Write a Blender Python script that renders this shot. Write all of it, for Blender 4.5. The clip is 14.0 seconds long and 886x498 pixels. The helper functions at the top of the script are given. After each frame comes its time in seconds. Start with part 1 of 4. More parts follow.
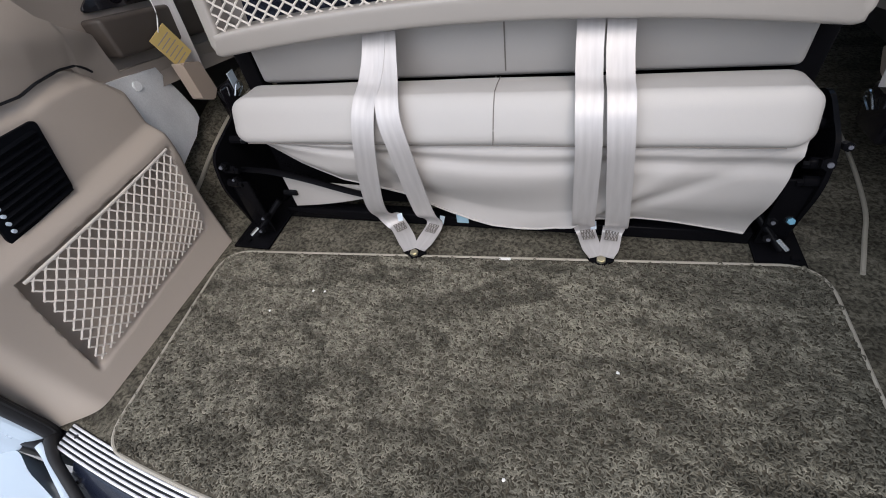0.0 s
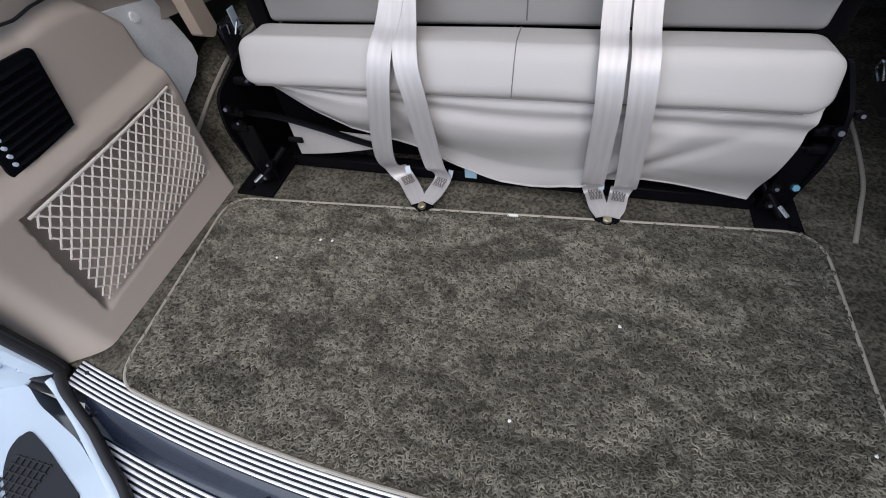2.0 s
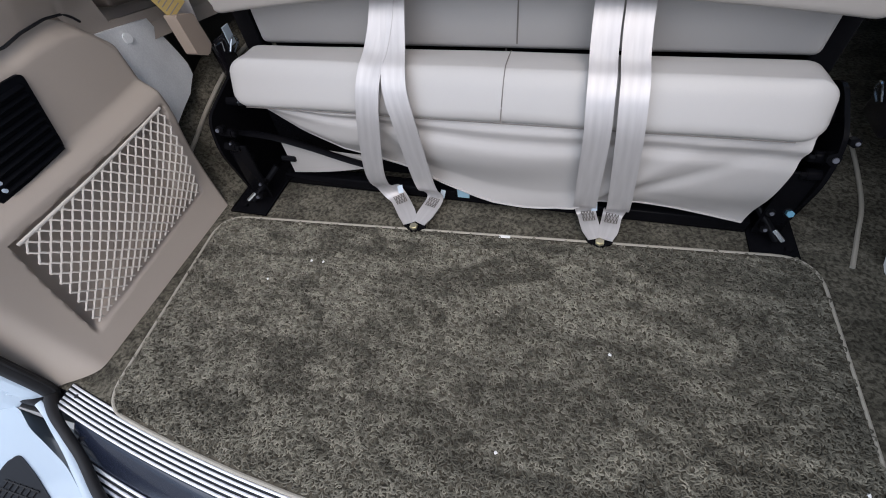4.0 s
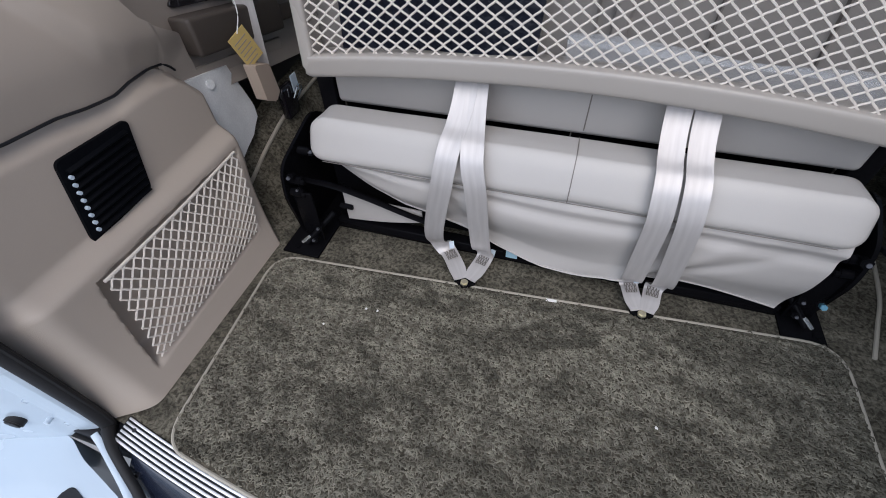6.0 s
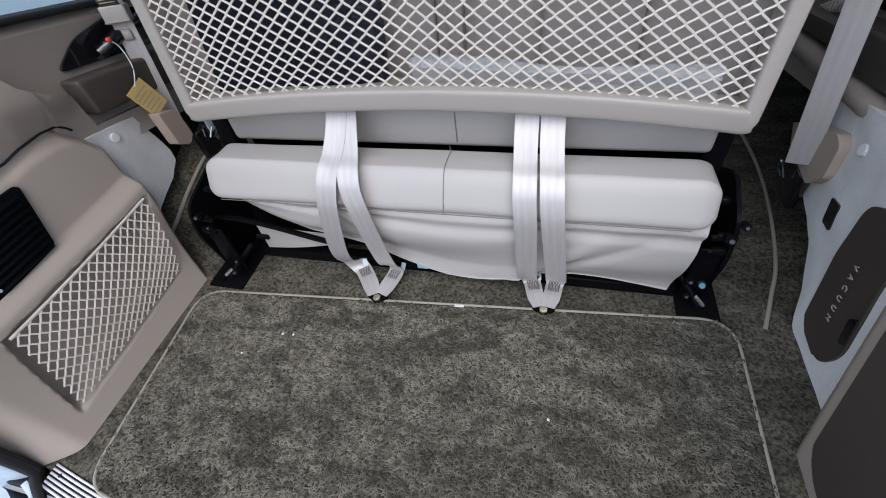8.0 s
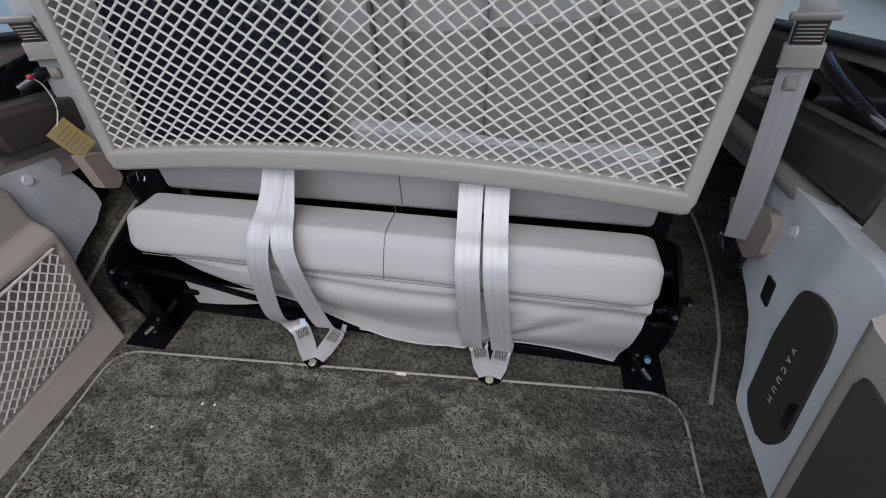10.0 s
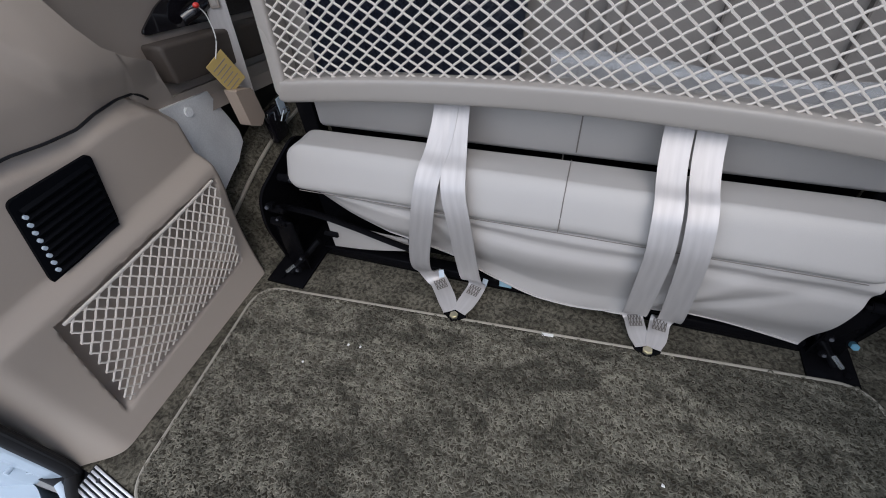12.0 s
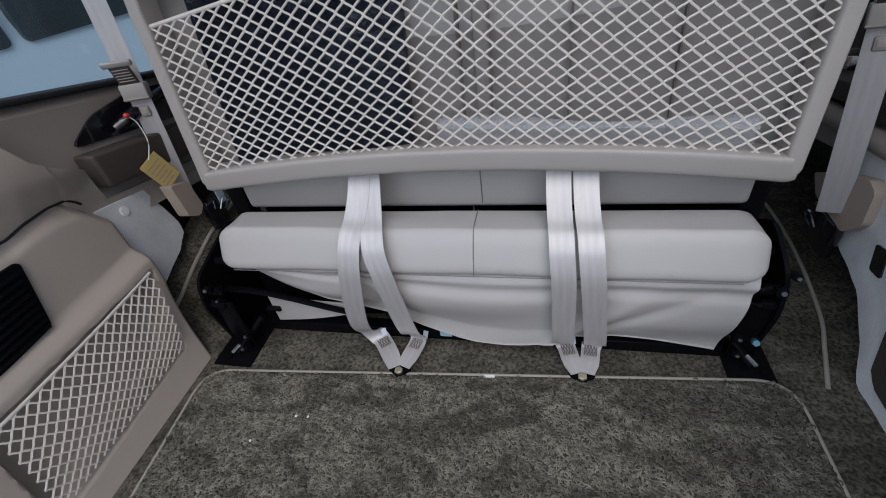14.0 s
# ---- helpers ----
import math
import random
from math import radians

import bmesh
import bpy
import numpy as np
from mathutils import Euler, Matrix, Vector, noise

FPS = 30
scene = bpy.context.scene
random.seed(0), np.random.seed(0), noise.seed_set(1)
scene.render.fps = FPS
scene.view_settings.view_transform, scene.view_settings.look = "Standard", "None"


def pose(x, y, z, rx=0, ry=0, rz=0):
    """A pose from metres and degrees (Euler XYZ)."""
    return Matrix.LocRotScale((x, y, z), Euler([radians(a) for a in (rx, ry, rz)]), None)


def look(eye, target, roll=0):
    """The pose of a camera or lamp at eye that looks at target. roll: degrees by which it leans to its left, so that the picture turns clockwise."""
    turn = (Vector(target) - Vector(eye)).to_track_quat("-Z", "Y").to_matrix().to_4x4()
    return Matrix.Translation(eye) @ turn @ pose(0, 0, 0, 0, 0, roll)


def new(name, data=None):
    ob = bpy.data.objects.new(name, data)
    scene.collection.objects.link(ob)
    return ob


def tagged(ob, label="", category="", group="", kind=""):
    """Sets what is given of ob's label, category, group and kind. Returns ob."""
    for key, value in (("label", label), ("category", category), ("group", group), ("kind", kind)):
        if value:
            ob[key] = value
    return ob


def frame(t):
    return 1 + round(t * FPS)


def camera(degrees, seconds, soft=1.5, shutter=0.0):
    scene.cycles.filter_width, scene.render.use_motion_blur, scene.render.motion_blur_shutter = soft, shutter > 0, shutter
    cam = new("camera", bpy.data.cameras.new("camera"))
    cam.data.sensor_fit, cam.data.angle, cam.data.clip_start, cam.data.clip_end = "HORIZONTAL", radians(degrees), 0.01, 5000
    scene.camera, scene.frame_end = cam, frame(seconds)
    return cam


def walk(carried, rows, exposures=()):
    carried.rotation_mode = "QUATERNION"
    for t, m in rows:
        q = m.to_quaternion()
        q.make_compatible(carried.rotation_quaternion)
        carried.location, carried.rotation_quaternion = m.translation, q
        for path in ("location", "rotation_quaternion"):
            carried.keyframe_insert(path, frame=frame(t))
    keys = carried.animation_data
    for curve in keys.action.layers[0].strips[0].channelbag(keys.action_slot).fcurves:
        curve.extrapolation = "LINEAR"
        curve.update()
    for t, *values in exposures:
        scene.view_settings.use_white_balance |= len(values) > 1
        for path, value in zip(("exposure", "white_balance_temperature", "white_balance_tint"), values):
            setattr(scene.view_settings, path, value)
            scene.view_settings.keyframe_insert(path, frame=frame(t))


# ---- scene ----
cam = camera(92.0, 14.0, soft=1.0)
SKY, SUN = 0.15, 2.1
EXPOSURES = [(0.0, 0.20, 6080, 10), (0.5, 0.25, 6030, 10), (1.0, 0.12, 5920, 10), (2.0, 0.08, 5880, 10), (2.5, 0.06, 5880, 10), (5.0, 0.15, 5850, 10), (6.0, 0.02, 5830, 10), (8.0, 0.17, 5800, 10), (10.5, -0.28, 5760, 9), (11.5, -0.25, 5780, 9), (13.0, -0.12, 5800, 9), (14.0, -0.35, 5760, 9)]
PATH = [
    (0, (0.164, -0.638, 0.704), (-0.36, 0.653, -0.73), -11.9),
    (0.5, (0.165, -0.656, 0.693), (-0.339, 0.564, -0.809), -11.6),
    (1, (0.126, -0.675, 0.694), (-0.338, 0.517, -0.843), -9.6),
    (1.5, (0.125, -0.676, 0.691), (-0.331, 0.51, -0.854), -9.5),
    (2, (0.122, -0.667, 0.704), (-0.32, 0.506, -0.854), -8.6),
    (2.5, (0.117, -0.665, 0.713), (-0.321, 0.511, -0.844), -8.1),
    (4.8, (0.153, -0.609, 0.744), (-0.323, 0.564, -0.805), -9.6),
    (5, (0.113, -0.611, 0.756), (-0.341, 0.59, -0.777), -7.2),
    (5.5, (-0.02, -0.614, 0.811), (-0.415, 0.645, -0.692), -1.4),
    (6, (0.001, -0.638, 0.82), (-0.424, 0.635, -0.663), -2.2),
    (6.5, (0.084, -0.614, 0.841), (-0.376, 0.654, -0.636), -4.7),
    (7, (0.195, -0.592, 0.85), (-0.285, 0.679, -0.617), -7.2),
    (7.5, (0.238, -0.587, 0.84), (-0.242, 0.685, -0.626), -9.0),
    (8, (0.235, -0.585, 0.848), (-0.22, 0.694, -0.621), -9.6),
    (8.2, (0.281, -0.558, 0.853), (-0.193, 0.715, -0.615), -11.7),
    (10.3, (0.256, -0.507, 0.851), (-0.05, 0.938, -0.497), -2.1),
    (10.5, (0.224, -0.514, 0.85), (-0.118, 0.895, -0.528), -1.6),
    (11, (0.086, -0.519, 0.862), (-0.353, 0.718, -0.647), -0.3),
    (11.5, (0.045, -0.558, 0.826), (-0.421, 0.735, -0.628), -1.8),
    (12, (0.044, -0.545, 0.8), (-0.472, 0.734, -0.647), -5.5),
    (12.5, (0.03, -0.542, 0.774), (-0.466, 0.718, -0.697), -5.8),
    (13, (0.048, -0.544, 0.782), (-0.376, 0.757, -0.677), -3.9),
    (13.5, (0.095, -0.553, 0.813), (-0.32, 0.871, -0.529), -5.3),
    (14, (0.156, -0.57, 0.816), (-0.285, 0.932, -0.429), -9.5),
]
walk(cam, [(t, look(eye, target, roll)) for t, eye, target, roll in PATH], EXPOSURES)

# ---- world and light ----
world = bpy.data.worlds.new("world")
scene.world = world
world.use_nodes = True
wn = world.node_tree
sky = wn.nodes.new("ShaderNodeTexSky")
sky.sky_type = "NISHITA"
sky.sun_disc = False
sky.sun_elevation, sky.sun_rotation = radians(53), radians(150)
sky.air_density, sky.dust_density, sky.ozone_density = 1.0, 4.0, 1.0
wn.links.new(sky.outputs[0], wn.nodes["Background"].inputs[0])
wn.nodes["Background"].inputs[1].default_value = SKY

sun = new("sun", bpy.data.lights.new("sun", "SUN"))
sun.data.energy, sun.data.angle, sun.data.color = SUN, radians(75), (1.0, 0.98, 0.95)
sun.matrix_world = look((-1.0, -1.75, 2.75), (0, 0, 0.1))


# ---- materials ----
def nodes_of(name):
    m = bpy.data.materials.new(name)
    m.use_nodes = True
    return m, m.node_tree.nodes, m.node_tree.links, m.node_tree.nodes["Principled BSDF"]


def surface(name, colour, rough=0.5, metal=0.0, grain=0.0, grain_size=300.0, vary=0.06, patch=6.0, bump=0.0, bump_dist=0.001,
            coat=0.0, sheen=0.0, rough_vary=0.08, random_tint=0.0, island=False, spec=0.5):
    """A plain material with two scales of variation: broad patches and fine grain."""
    m, n, l, b = nodes_of(name)
    co = n.new("ShaderNodeTexCoord")
    big = n.new("ShaderNodeTexNoise")
    big.inputs["Scale"].default_value, big.inputs["Detail"].default_value = patch, 3.0
    l.new(co.outputs["Object"], big.inputs["Vector"])
    fine = n.new("ShaderNodeTexNoise")
    fine.inputs["Scale"].default_value, fine.inputs["Detail"].default_value = grain_size, 4.0
    l.new(co.outputs["Object"], fine.inputs["Vector"])
    value = n.new("ShaderNodeMath")
    value.operation = "MULTIPLY_ADD"
    l.new(big.outputs[0], value.inputs[0])
    value.inputs[1].default_value, value.inputs[2].default_value = 2 * vary, 1 - vary
    last = value
    if grain:
        v2 = n.new("ShaderNodeMath")
        v2.operation = "MULTIPLY_ADD"
        l.new(fine.outputs[0], v2.inputs[0])
        v2.inputs[1].default_value, v2.inputs[2].default_value = 2 * grain, 1 - grain
        v3 = n.new("ShaderNodeMath")
        v3.operation = "MULTIPLY"
        l.new(last.outputs[0], v3.inputs[0])
        l.new(v2.outputs[0], v3.inputs[1])
        last = v3
    if random_tint:
        src = n.new("ShaderNodeNewGeometry") if island else n.new("ShaderNodeObjectInfo")
        v4 = n.new("ShaderNodeMath")
        v4.operation = "MULTIPLY_ADD"
        l.new(src.outputs["Random Per Island" if island else "Random"], v4.inputs[0])
        v4.inputs[1].default_value, v4.inputs[2].default_value = 2 * random_tint, 1 - random_tint
        v5 = n.new("ShaderNodeMath")
        v5.operation = "MULTIPLY"
        l.new(last.outputs[0], v5.inputs[0])
        l.new(v4.outputs[0], v5.inputs[1])
        last = v5
    tint = n.new("ShaderNodeVectorMath")
    tint.operation = "SCALE"
    tint.inputs[0].default_value = colour
    l.new(last.outputs[0], tint.inputs["Scale"])
    l.new(tint.outputs[0], b.inputs["Base Color"])
    ro = n.new("ShaderNodeMath")
    ro.operation = "MULTIPLY_ADD"
    l.new(big.outputs[0], ro.inputs[0])
    ro.inputs[1].default_value, ro.inputs[2].default_value = 2 * rough_vary, rough - rough_vary
    l.new(ro.outputs[0], b.inputs["Roughness"])
    b.inputs["Metallic"].default_value = metal
    b.inputs["Specular IOR Level"].default_value = spec
    b.inputs["Coat Weight"].default_value = coat
    b.inputs["Sheen Weight"].default_value = sheen
    if bump:
        bp = n.new("ShaderNodeBump")
        bp.inputs["Strength"].default_value, bp.inputs["Distance"].default_value = bump, bump_dist
        l.new(fine.outputs[0], bp.inputs["Height"])
        l.new(bp.outputs[0], b.inputs["Normal"])
    return m


VINYL = surface("grey_beige_vinyl", (0.405, 0.387, 0.370), 0.42, grain=0.05, grain_size=900, vary=0.03, patch=5, bump=0.25, bump_dist=0.0006)
SKIRT = surface("soft_vinyl_cloth", (0.415, 0.394, 0.377), 0.44, grain=0.04, grain_size=900, vary=0.04, patch=7, bump=0.2, bump_dist=0.0006)
SEAM = surface("seam_shadow_thread", (0.16, 0.145, 0.13), 0.8)
TRIM = surface("beige_moulded_plastic", (0.378, 0.328, 0.279), 0.45, grain=0.05, grain_size=1200, vary=0.05, patch=4, bump=0.3, bump_dist=0.0005)
TRIM_DARK = surface("taupe_moulded_plastic", (0.31, 0.27, 0.235), 0.5, grain=0.05, grain_size=1200, vary=0.05, patch=4, bump=0.3, bump_dist=0.0005)
FRAME = surface("grey_beige_frame_plastic", (0.335, 0.310, 0.283), 0.30, grain=0.04, grain_size=1200, vary=0.04, patch=5, bump=0.2, bump_dist=0.0004)
BOARD = surface("grey_beige_board", (0.235, 0.217, 0.20), 0.5, grain=0.05, grain_size=700, vary=0.06, patch=5, bump=0.2, bump_dist=0.0005)
CORD = surface("cream_net_cord", (0.62, 0.575, 0.52), 0.6, grain=0.12, grain_size=1500, vary=0.08, patch=20, bump=0.5, bump_dist=0.0006)
BIND = surface("tan_carpet_binding", (0.33, 0.305, 0.255), 0.75, grain=0.15, grain_size=1200, vary=0.08, patch=12, bump=0.5, bump_dist=0.0008)
BLACK = surface("black_painted_steel", (0.0045, 0.0045, 0.0055), 0.22, grain=0.2, grain_size=200, vary=0.2, patch=8, bump=0.05, spec=0.05)
RUBBER = surface("black_rubber", (0.018, 0.018, 0.019), 0.6, grain=0.1, bump=0.2, spec=0.25)
VENTBLACK = surface("black_vent_plastic", (0.0025, 0.003, 0.0045), 0.6, spec=0.06)
PALE_BLUE = surface("pale_blue_plastic", (0.50, 0.58, 0.66), 0.4)
STEEL = surface("bolt_steel", (0.09, 0.09, 0.10), 0.42, metal=1.0, grain=0.1, grain_size=400)
BRASS = surface("yellow_zinc_bolt", (0.75, 0.70, 0.52), 0.45, metal=1.0, grain=0.1, grain_size=400)
CHROME = surface("bright_zinc", (0.62, 0.66, 0.70), 0.22, metal=1.0)
ALU = surface("brushed_aluminium", (0.92, 0.93, 0.96), 0.40, metal=0.35, grain=0.06, grain_size=500)
GROOVE = surface("black_sill_plastic", (0.012, 0.013, 0.016), 0.45, grain=0.1, spec=0.25)
STEP = surface("dark_blue_sill_paint", (0.010, 0.013, 0.024), 0.24, vary=0.15, patch=6, grain=0.08, coat=0.5)
WHITE = surface("white_car_paint", (0.44, 0.52, 0.60), 0.25, vary=0.02, coat=0.6)
FELT = surface("grey_fabric_lining", (0.735, 0.742, 0.735), 0.85, grain=0.14, grain_size=260, vary=0.16, patch=14, bump=0.5, bump_dist=0.001, sheen=0.3)
BROWN = surface("dark_brown_leather", (0.058, 0.047, 0.039), 0.55, grain=0.1, grain_size=600, vary=0.1, patch=6, bump=0.3, bump_dist=0.0008)
GLOSS = surface("black_gloss_inlay", (0.010, 0.009, 0.012), 0.12, coat=0.5)
LETTER = surface("silver_lettering", (0.55, 0.52, 0.46), 0.4, metal=0.3)
NAVY = surface("dark_navy_plastic_bag", (0.005, 0.007, 0.016), 0.26, spec=0.28, vary=0.3, patch=7, grain=0.1, grain_size=60, bump=0.6, bump_dist=0.01)
PAPER = surface("white_paper_label", (0.72, 0.72, 0.70), 0.7)
YELLOW = surface("yellow_cardboard_tag", (0.58, 0.43, 0.15), 0.7, grain=0.06, grain_size=200)
RED = surface("red_plastic", (0.55, 0.03, 0.02), 0.4)
HEAD = surface("light_grey_headliner", (0.62, 0.60, 0.57), 0.9, grain=0.08, grain_size=900, bump=0.3)
ASPHALT = surface("pale_concrete_paving", (0.30, 0.30, 0.29), 0.85, grain=0.2, grain_size=40, vary=0.15, patch=0.6, bump=0.3, bump_dist=0.004)
TYRE = surface("tyre_rubber", (0.02, 0.02, 0.02), 0.8)
BLUECAR = surface("teal_car_paint", (0.10, 0.24, 0.26), 0.25, coat=0.6)
CARGLASS = surface("dark_car_glass", (0.03, 0.035, 0.04), 0.08)
WALLPAINT = surface("pale_building_render", (0.55, 0.56, 0.56), 0.8, grain=0.1, grain_size=20, vary=0.08, patch=0.5)


def carpet_material(name, dark, light, patch_dark, curl=130.0, island=0.0, darken_x=0.0):
    """Looped carpet: wandering curls over broad patches of brushing; tone can fall steadily towards +x."""
    m, n, l, b = nodes_of(name)
    co = n.new("ShaderNodeTexCoord")
    warp = n.new("ShaderNodeTexNoise")
    warp.inputs["Scale"].default_value, warp.inputs["Detail"].default_value = curl * 0.55, 2.0
    l.new(co.outputs["Object"], warp.inputs["Vector"])
    mixv = n.new("ShaderNodeVectorMath")
    mixv.operation = "MULTIPLY_ADD"
    mixv.inputs[1].default_value = (0.018, 0.018, 0.018)
    l.new(warp.outputs["Color"], mixv.inputs[0])
    l.new(co.outputs["Object"], mixv.inputs[2])
    curls = n.new("ShaderNodeTexNoise")
    curls.inputs["Scale"].default_value, curls.inputs["Detail"].default_value = curl, 3.0
    l.new(mixv.outputs[0], curls.inputs["Vector"])
    ramp = n.new("ShaderNodeValToRGB")
    ramp.color_ramp.elements[0].position, ramp.color_ramp.elements[0].color = 0.36, (*dark, 1)
    ramp.color_ramp.elements[1].position, ramp.color_ramp.elements[1].color = 0.62, (*light, 1)
    l.new(curls.outputs[0], ramp.inputs[0])
    big = n.new("ShaderNodeTexNoise")
    big.inputs["Scale"].default_value, big.inputs["Detail"].default_value, big.inputs["Distortion"].default_value = 5.5, 5.0, 1.6
    stretch = n.new("ShaderNodeMapping")
    stretch.inputs["Rotation"].default_value, stretch.inputs["Scale"].default_value = (0, 0, 0.6), (1.0, 2.2, 1.0)
    l.new(co.outputs["Object"], stretch.inputs[0])
    l.new(stretch.outputs[0], big.inputs["Vector"])
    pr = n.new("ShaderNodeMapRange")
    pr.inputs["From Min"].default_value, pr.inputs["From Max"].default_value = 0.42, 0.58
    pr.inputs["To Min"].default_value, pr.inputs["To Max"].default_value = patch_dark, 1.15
    # lowers the patch value evenly from left to right
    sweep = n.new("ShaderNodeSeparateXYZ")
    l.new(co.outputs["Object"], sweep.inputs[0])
    tone_fall = n.new("ShaderNodeMath")
    tone_fall.operation = "MULTIPLY_ADD"
    l.new(sweep.outputs[0], tone_fall.inputs[0])
    tone_fall.inputs[1].default_value = -darken_x
    l.new(big.outputs[0], tone_fall.inputs[2])
    l.new(tone_fall.outputs[0], pr.inputs[0])
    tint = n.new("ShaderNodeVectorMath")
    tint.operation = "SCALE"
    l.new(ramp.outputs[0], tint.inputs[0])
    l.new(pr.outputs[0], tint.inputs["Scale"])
    last = tint
    if island:
        geo = n.new("ShaderNodeNewGeometry")
        vary = n.new("ShaderNodeMath")
        vary.operation = "MULTIPLY_ADD"
        l.new(geo.outputs["Random Per Island"], vary.inputs[0])
        vary.inputs[1].default_value, vary.inputs[2].default_value = 2 * island, 1 - island
        last = n.new("ShaderNodeVectorMath")
        last.operation = "SCALE"
        l.new(tint.outputs[0], last.inputs[0])
        l.new(vary.outputs[0], last.inputs["Scale"])
    l.new(last.outputs[0], b.inputs["Base Color"])
    b.inputs["Roughness"].default_value = 0.95
    b.inputs["Specular IOR Level"].default_value = 0.12
    bp = n.new("ShaderNodeBump")
    bp.inputs["Strength"].default_value, bp.inputs["Distance"].default_value = 0.9, 0.004
    l.new(curls.outputs[0], bp.inputs["Height"])
    l.new(bp.outputs[0], b.inputs["Normal"])
    return m


CARPET = carpet_material("olive_brown_carpet", (0.042, 0.038, 0.029), (0.132, 0.122, 0.095), 0.7)
# mat backing, darker than the yarn: shade between the loops is in its colour
BACKING_SHADE = carpet_material("olive_brown_backing_shade", (0.040, 0.036, 0.027), (0.092, 0.082, 0.063), 0.75, 110.0)


def webbing_material():
    """Satin belt webbing: lengthwise ribs, soft bands across the width."""
    m, n, l, b = nodes_of("satin_grey_webbing")
    uv = n.new("ShaderNodeTexCoord")
    sep = n.new("ShaderNodeSeparateXYZ")
    l.new(uv.outputs["UV"], sep.inputs[0])
    ribs = n.new("ShaderNodeTexWave")
    ribs.wave_type, ribs.bands_direction = "BANDS", "X"
    ribs.inputs["Scale"].default_value = 0.9
    l.new(uv.outputs["UV"], ribs.inputs["Vector"])
    weave = n.new("ShaderNodeTexNoise")
    weave.inputs["Scale"].default_value = 6.0
    mp = n.new("ShaderNodeMapping")
    mp.inputs["Scale"].default_value = (1.1, 0.12, 1.0)
    l.new(uv.outputs["UV"], mp.inputs[0])
    l.new(mp.outputs[0], weave.inputs["Vector"])
    r = n.new("ShaderNodeValToRGB")
    r.color_ramp.elements[0].color, r.color_ramp.elements[1].color = (0.42, 0.400, 0.393, 1), (0.55, 0.527, 0.518, 1)
    mixf = n.new("ShaderNodeMath")
    mixf.operation = "MULTIPLY_ADD"
    mixf.inputs[1].default_value = 0.18
    l.new(ribs.outputs["Fac"], mixf.inputs[0])
    half = n.new("ShaderNodeMath")
    half.operation = "MULTIPLY"
    half.inputs[1].default_value = 0.9
    l.new(weave.outputs[0], half.inputs[0])
    l.new(half.outputs[0], mixf.inputs[2])
    l.new(mixf.outputs[0], r.inputs[0])
    l.new(r.outputs[0], b.inputs["Base Color"])
    b.inputs["Roughness"].default_value = 0.46
    b.inputs["Metallic"].default_value = 0.36
    b.inputs["Anisotropic"].default_value = 0.5
    bp = n.new("ShaderNodeBump")
    bp.inputs["Strength"].default_value, bp.inputs["Distance"].default_value = 0.12, 0.0006
    l.new(mixf.outputs[0], bp.inputs["Height"])
    l.new(bp.outputs[0], b.inputs["Normal"])
    return m


WEB = webbing_material()


def clear_material(name, rough, tint):
    m, n, l, b = nodes_of(name)
    b.inputs["Base Color"].default_value = (*tint, 1)
    b.inputs["Transmission Weight"].default_value = 1.0
    b.inputs["Roughness"].default_value = rough
    b.inputs["IOR"].default_value = 1.25
    return m


GLASS = clear_material("window_glass", 0.0, (0.85, 0.95, 0.95))
PLASTIC = surface("clear_plastic_sleeve", (0.80, 0.82, 0.85), 0.2, vary=0.1, patch=10)
PLASTIC.node_tree.nodes["Principled BSDF"].inputs["Alpha"].default_value = 0.2
# milky strip for the sleeve: a reflection streak done as pale colour
STREAK = surface("sleeve_reflection_streak", (0.80, 0.84, 0.88), 0.25, vary=0.15, patch=14)
STREAK.node_tree.nodes["Principled BSDF"].inputs["Alpha"].default_value = 0.19
LENS = surface("ribbed_lamp_lens", (0.86, 0.87, 0.86), 0.15, coat=0.4)


# ---- mesh helpers ----
def finish(bm, name, material, smooth=True):
    me = bpy.data.meshes.new(name)
    bmesh.ops.recalc_face_normals(bm, faces=bm.faces)
    bm.to_mesh(me)
    bm.free()
    if smooth:
        me.shade_smooth()
    me.materials.append(material)
    return me


def part(name, bm, material, parent=None, label="", smooth=True, sharp=40):
    me = finish(bm, name, material, smooth)
    if smooth:
        me.set_sharp_from_angle(angle=radians(sharp))
    ob = new(name, me)
    ob.parent = parent
    if label:
        tagged(ob, label)
    return ob


def thing(name, label, category, group="", kind="", at=(0, 0, 0)):
    ob = new(name)
    ob.empty_display_size = 0.05
    ob.location = at
    return tagged(ob, label, category, group, kind)


def box(lo, hi, bevel=0.004, segments=3, bm=None):
    own = bmesh.new()
    lo, hi = Vector(lo), Vector(hi)
    bmesh.ops.create_cube(own, size=1.0)
    for v in own.verts:
        v.co = Vector([(a + b) / 2 + c * (b - a) for a, b, c in zip(lo, hi, v.co)])
    if bevel:
        bmesh.ops.bevel(own, geom=own.edges[:], offset=bevel, segments=segments, profile=0.5, affect="EDGES")
    return merge(bm, own)


def merge(bm, own, m=None):
    if m is not None:
        bmesh.ops.transform(own, matrix=m, verts=own.verts)
    if bm is None:
        return own
    me = bpy.data.meshes.new("tmp")
    own.to_mesh(me)
    own.free()
    bm.from_mesh(me)
    bpy.data.meshes.remove(me)
    return bm


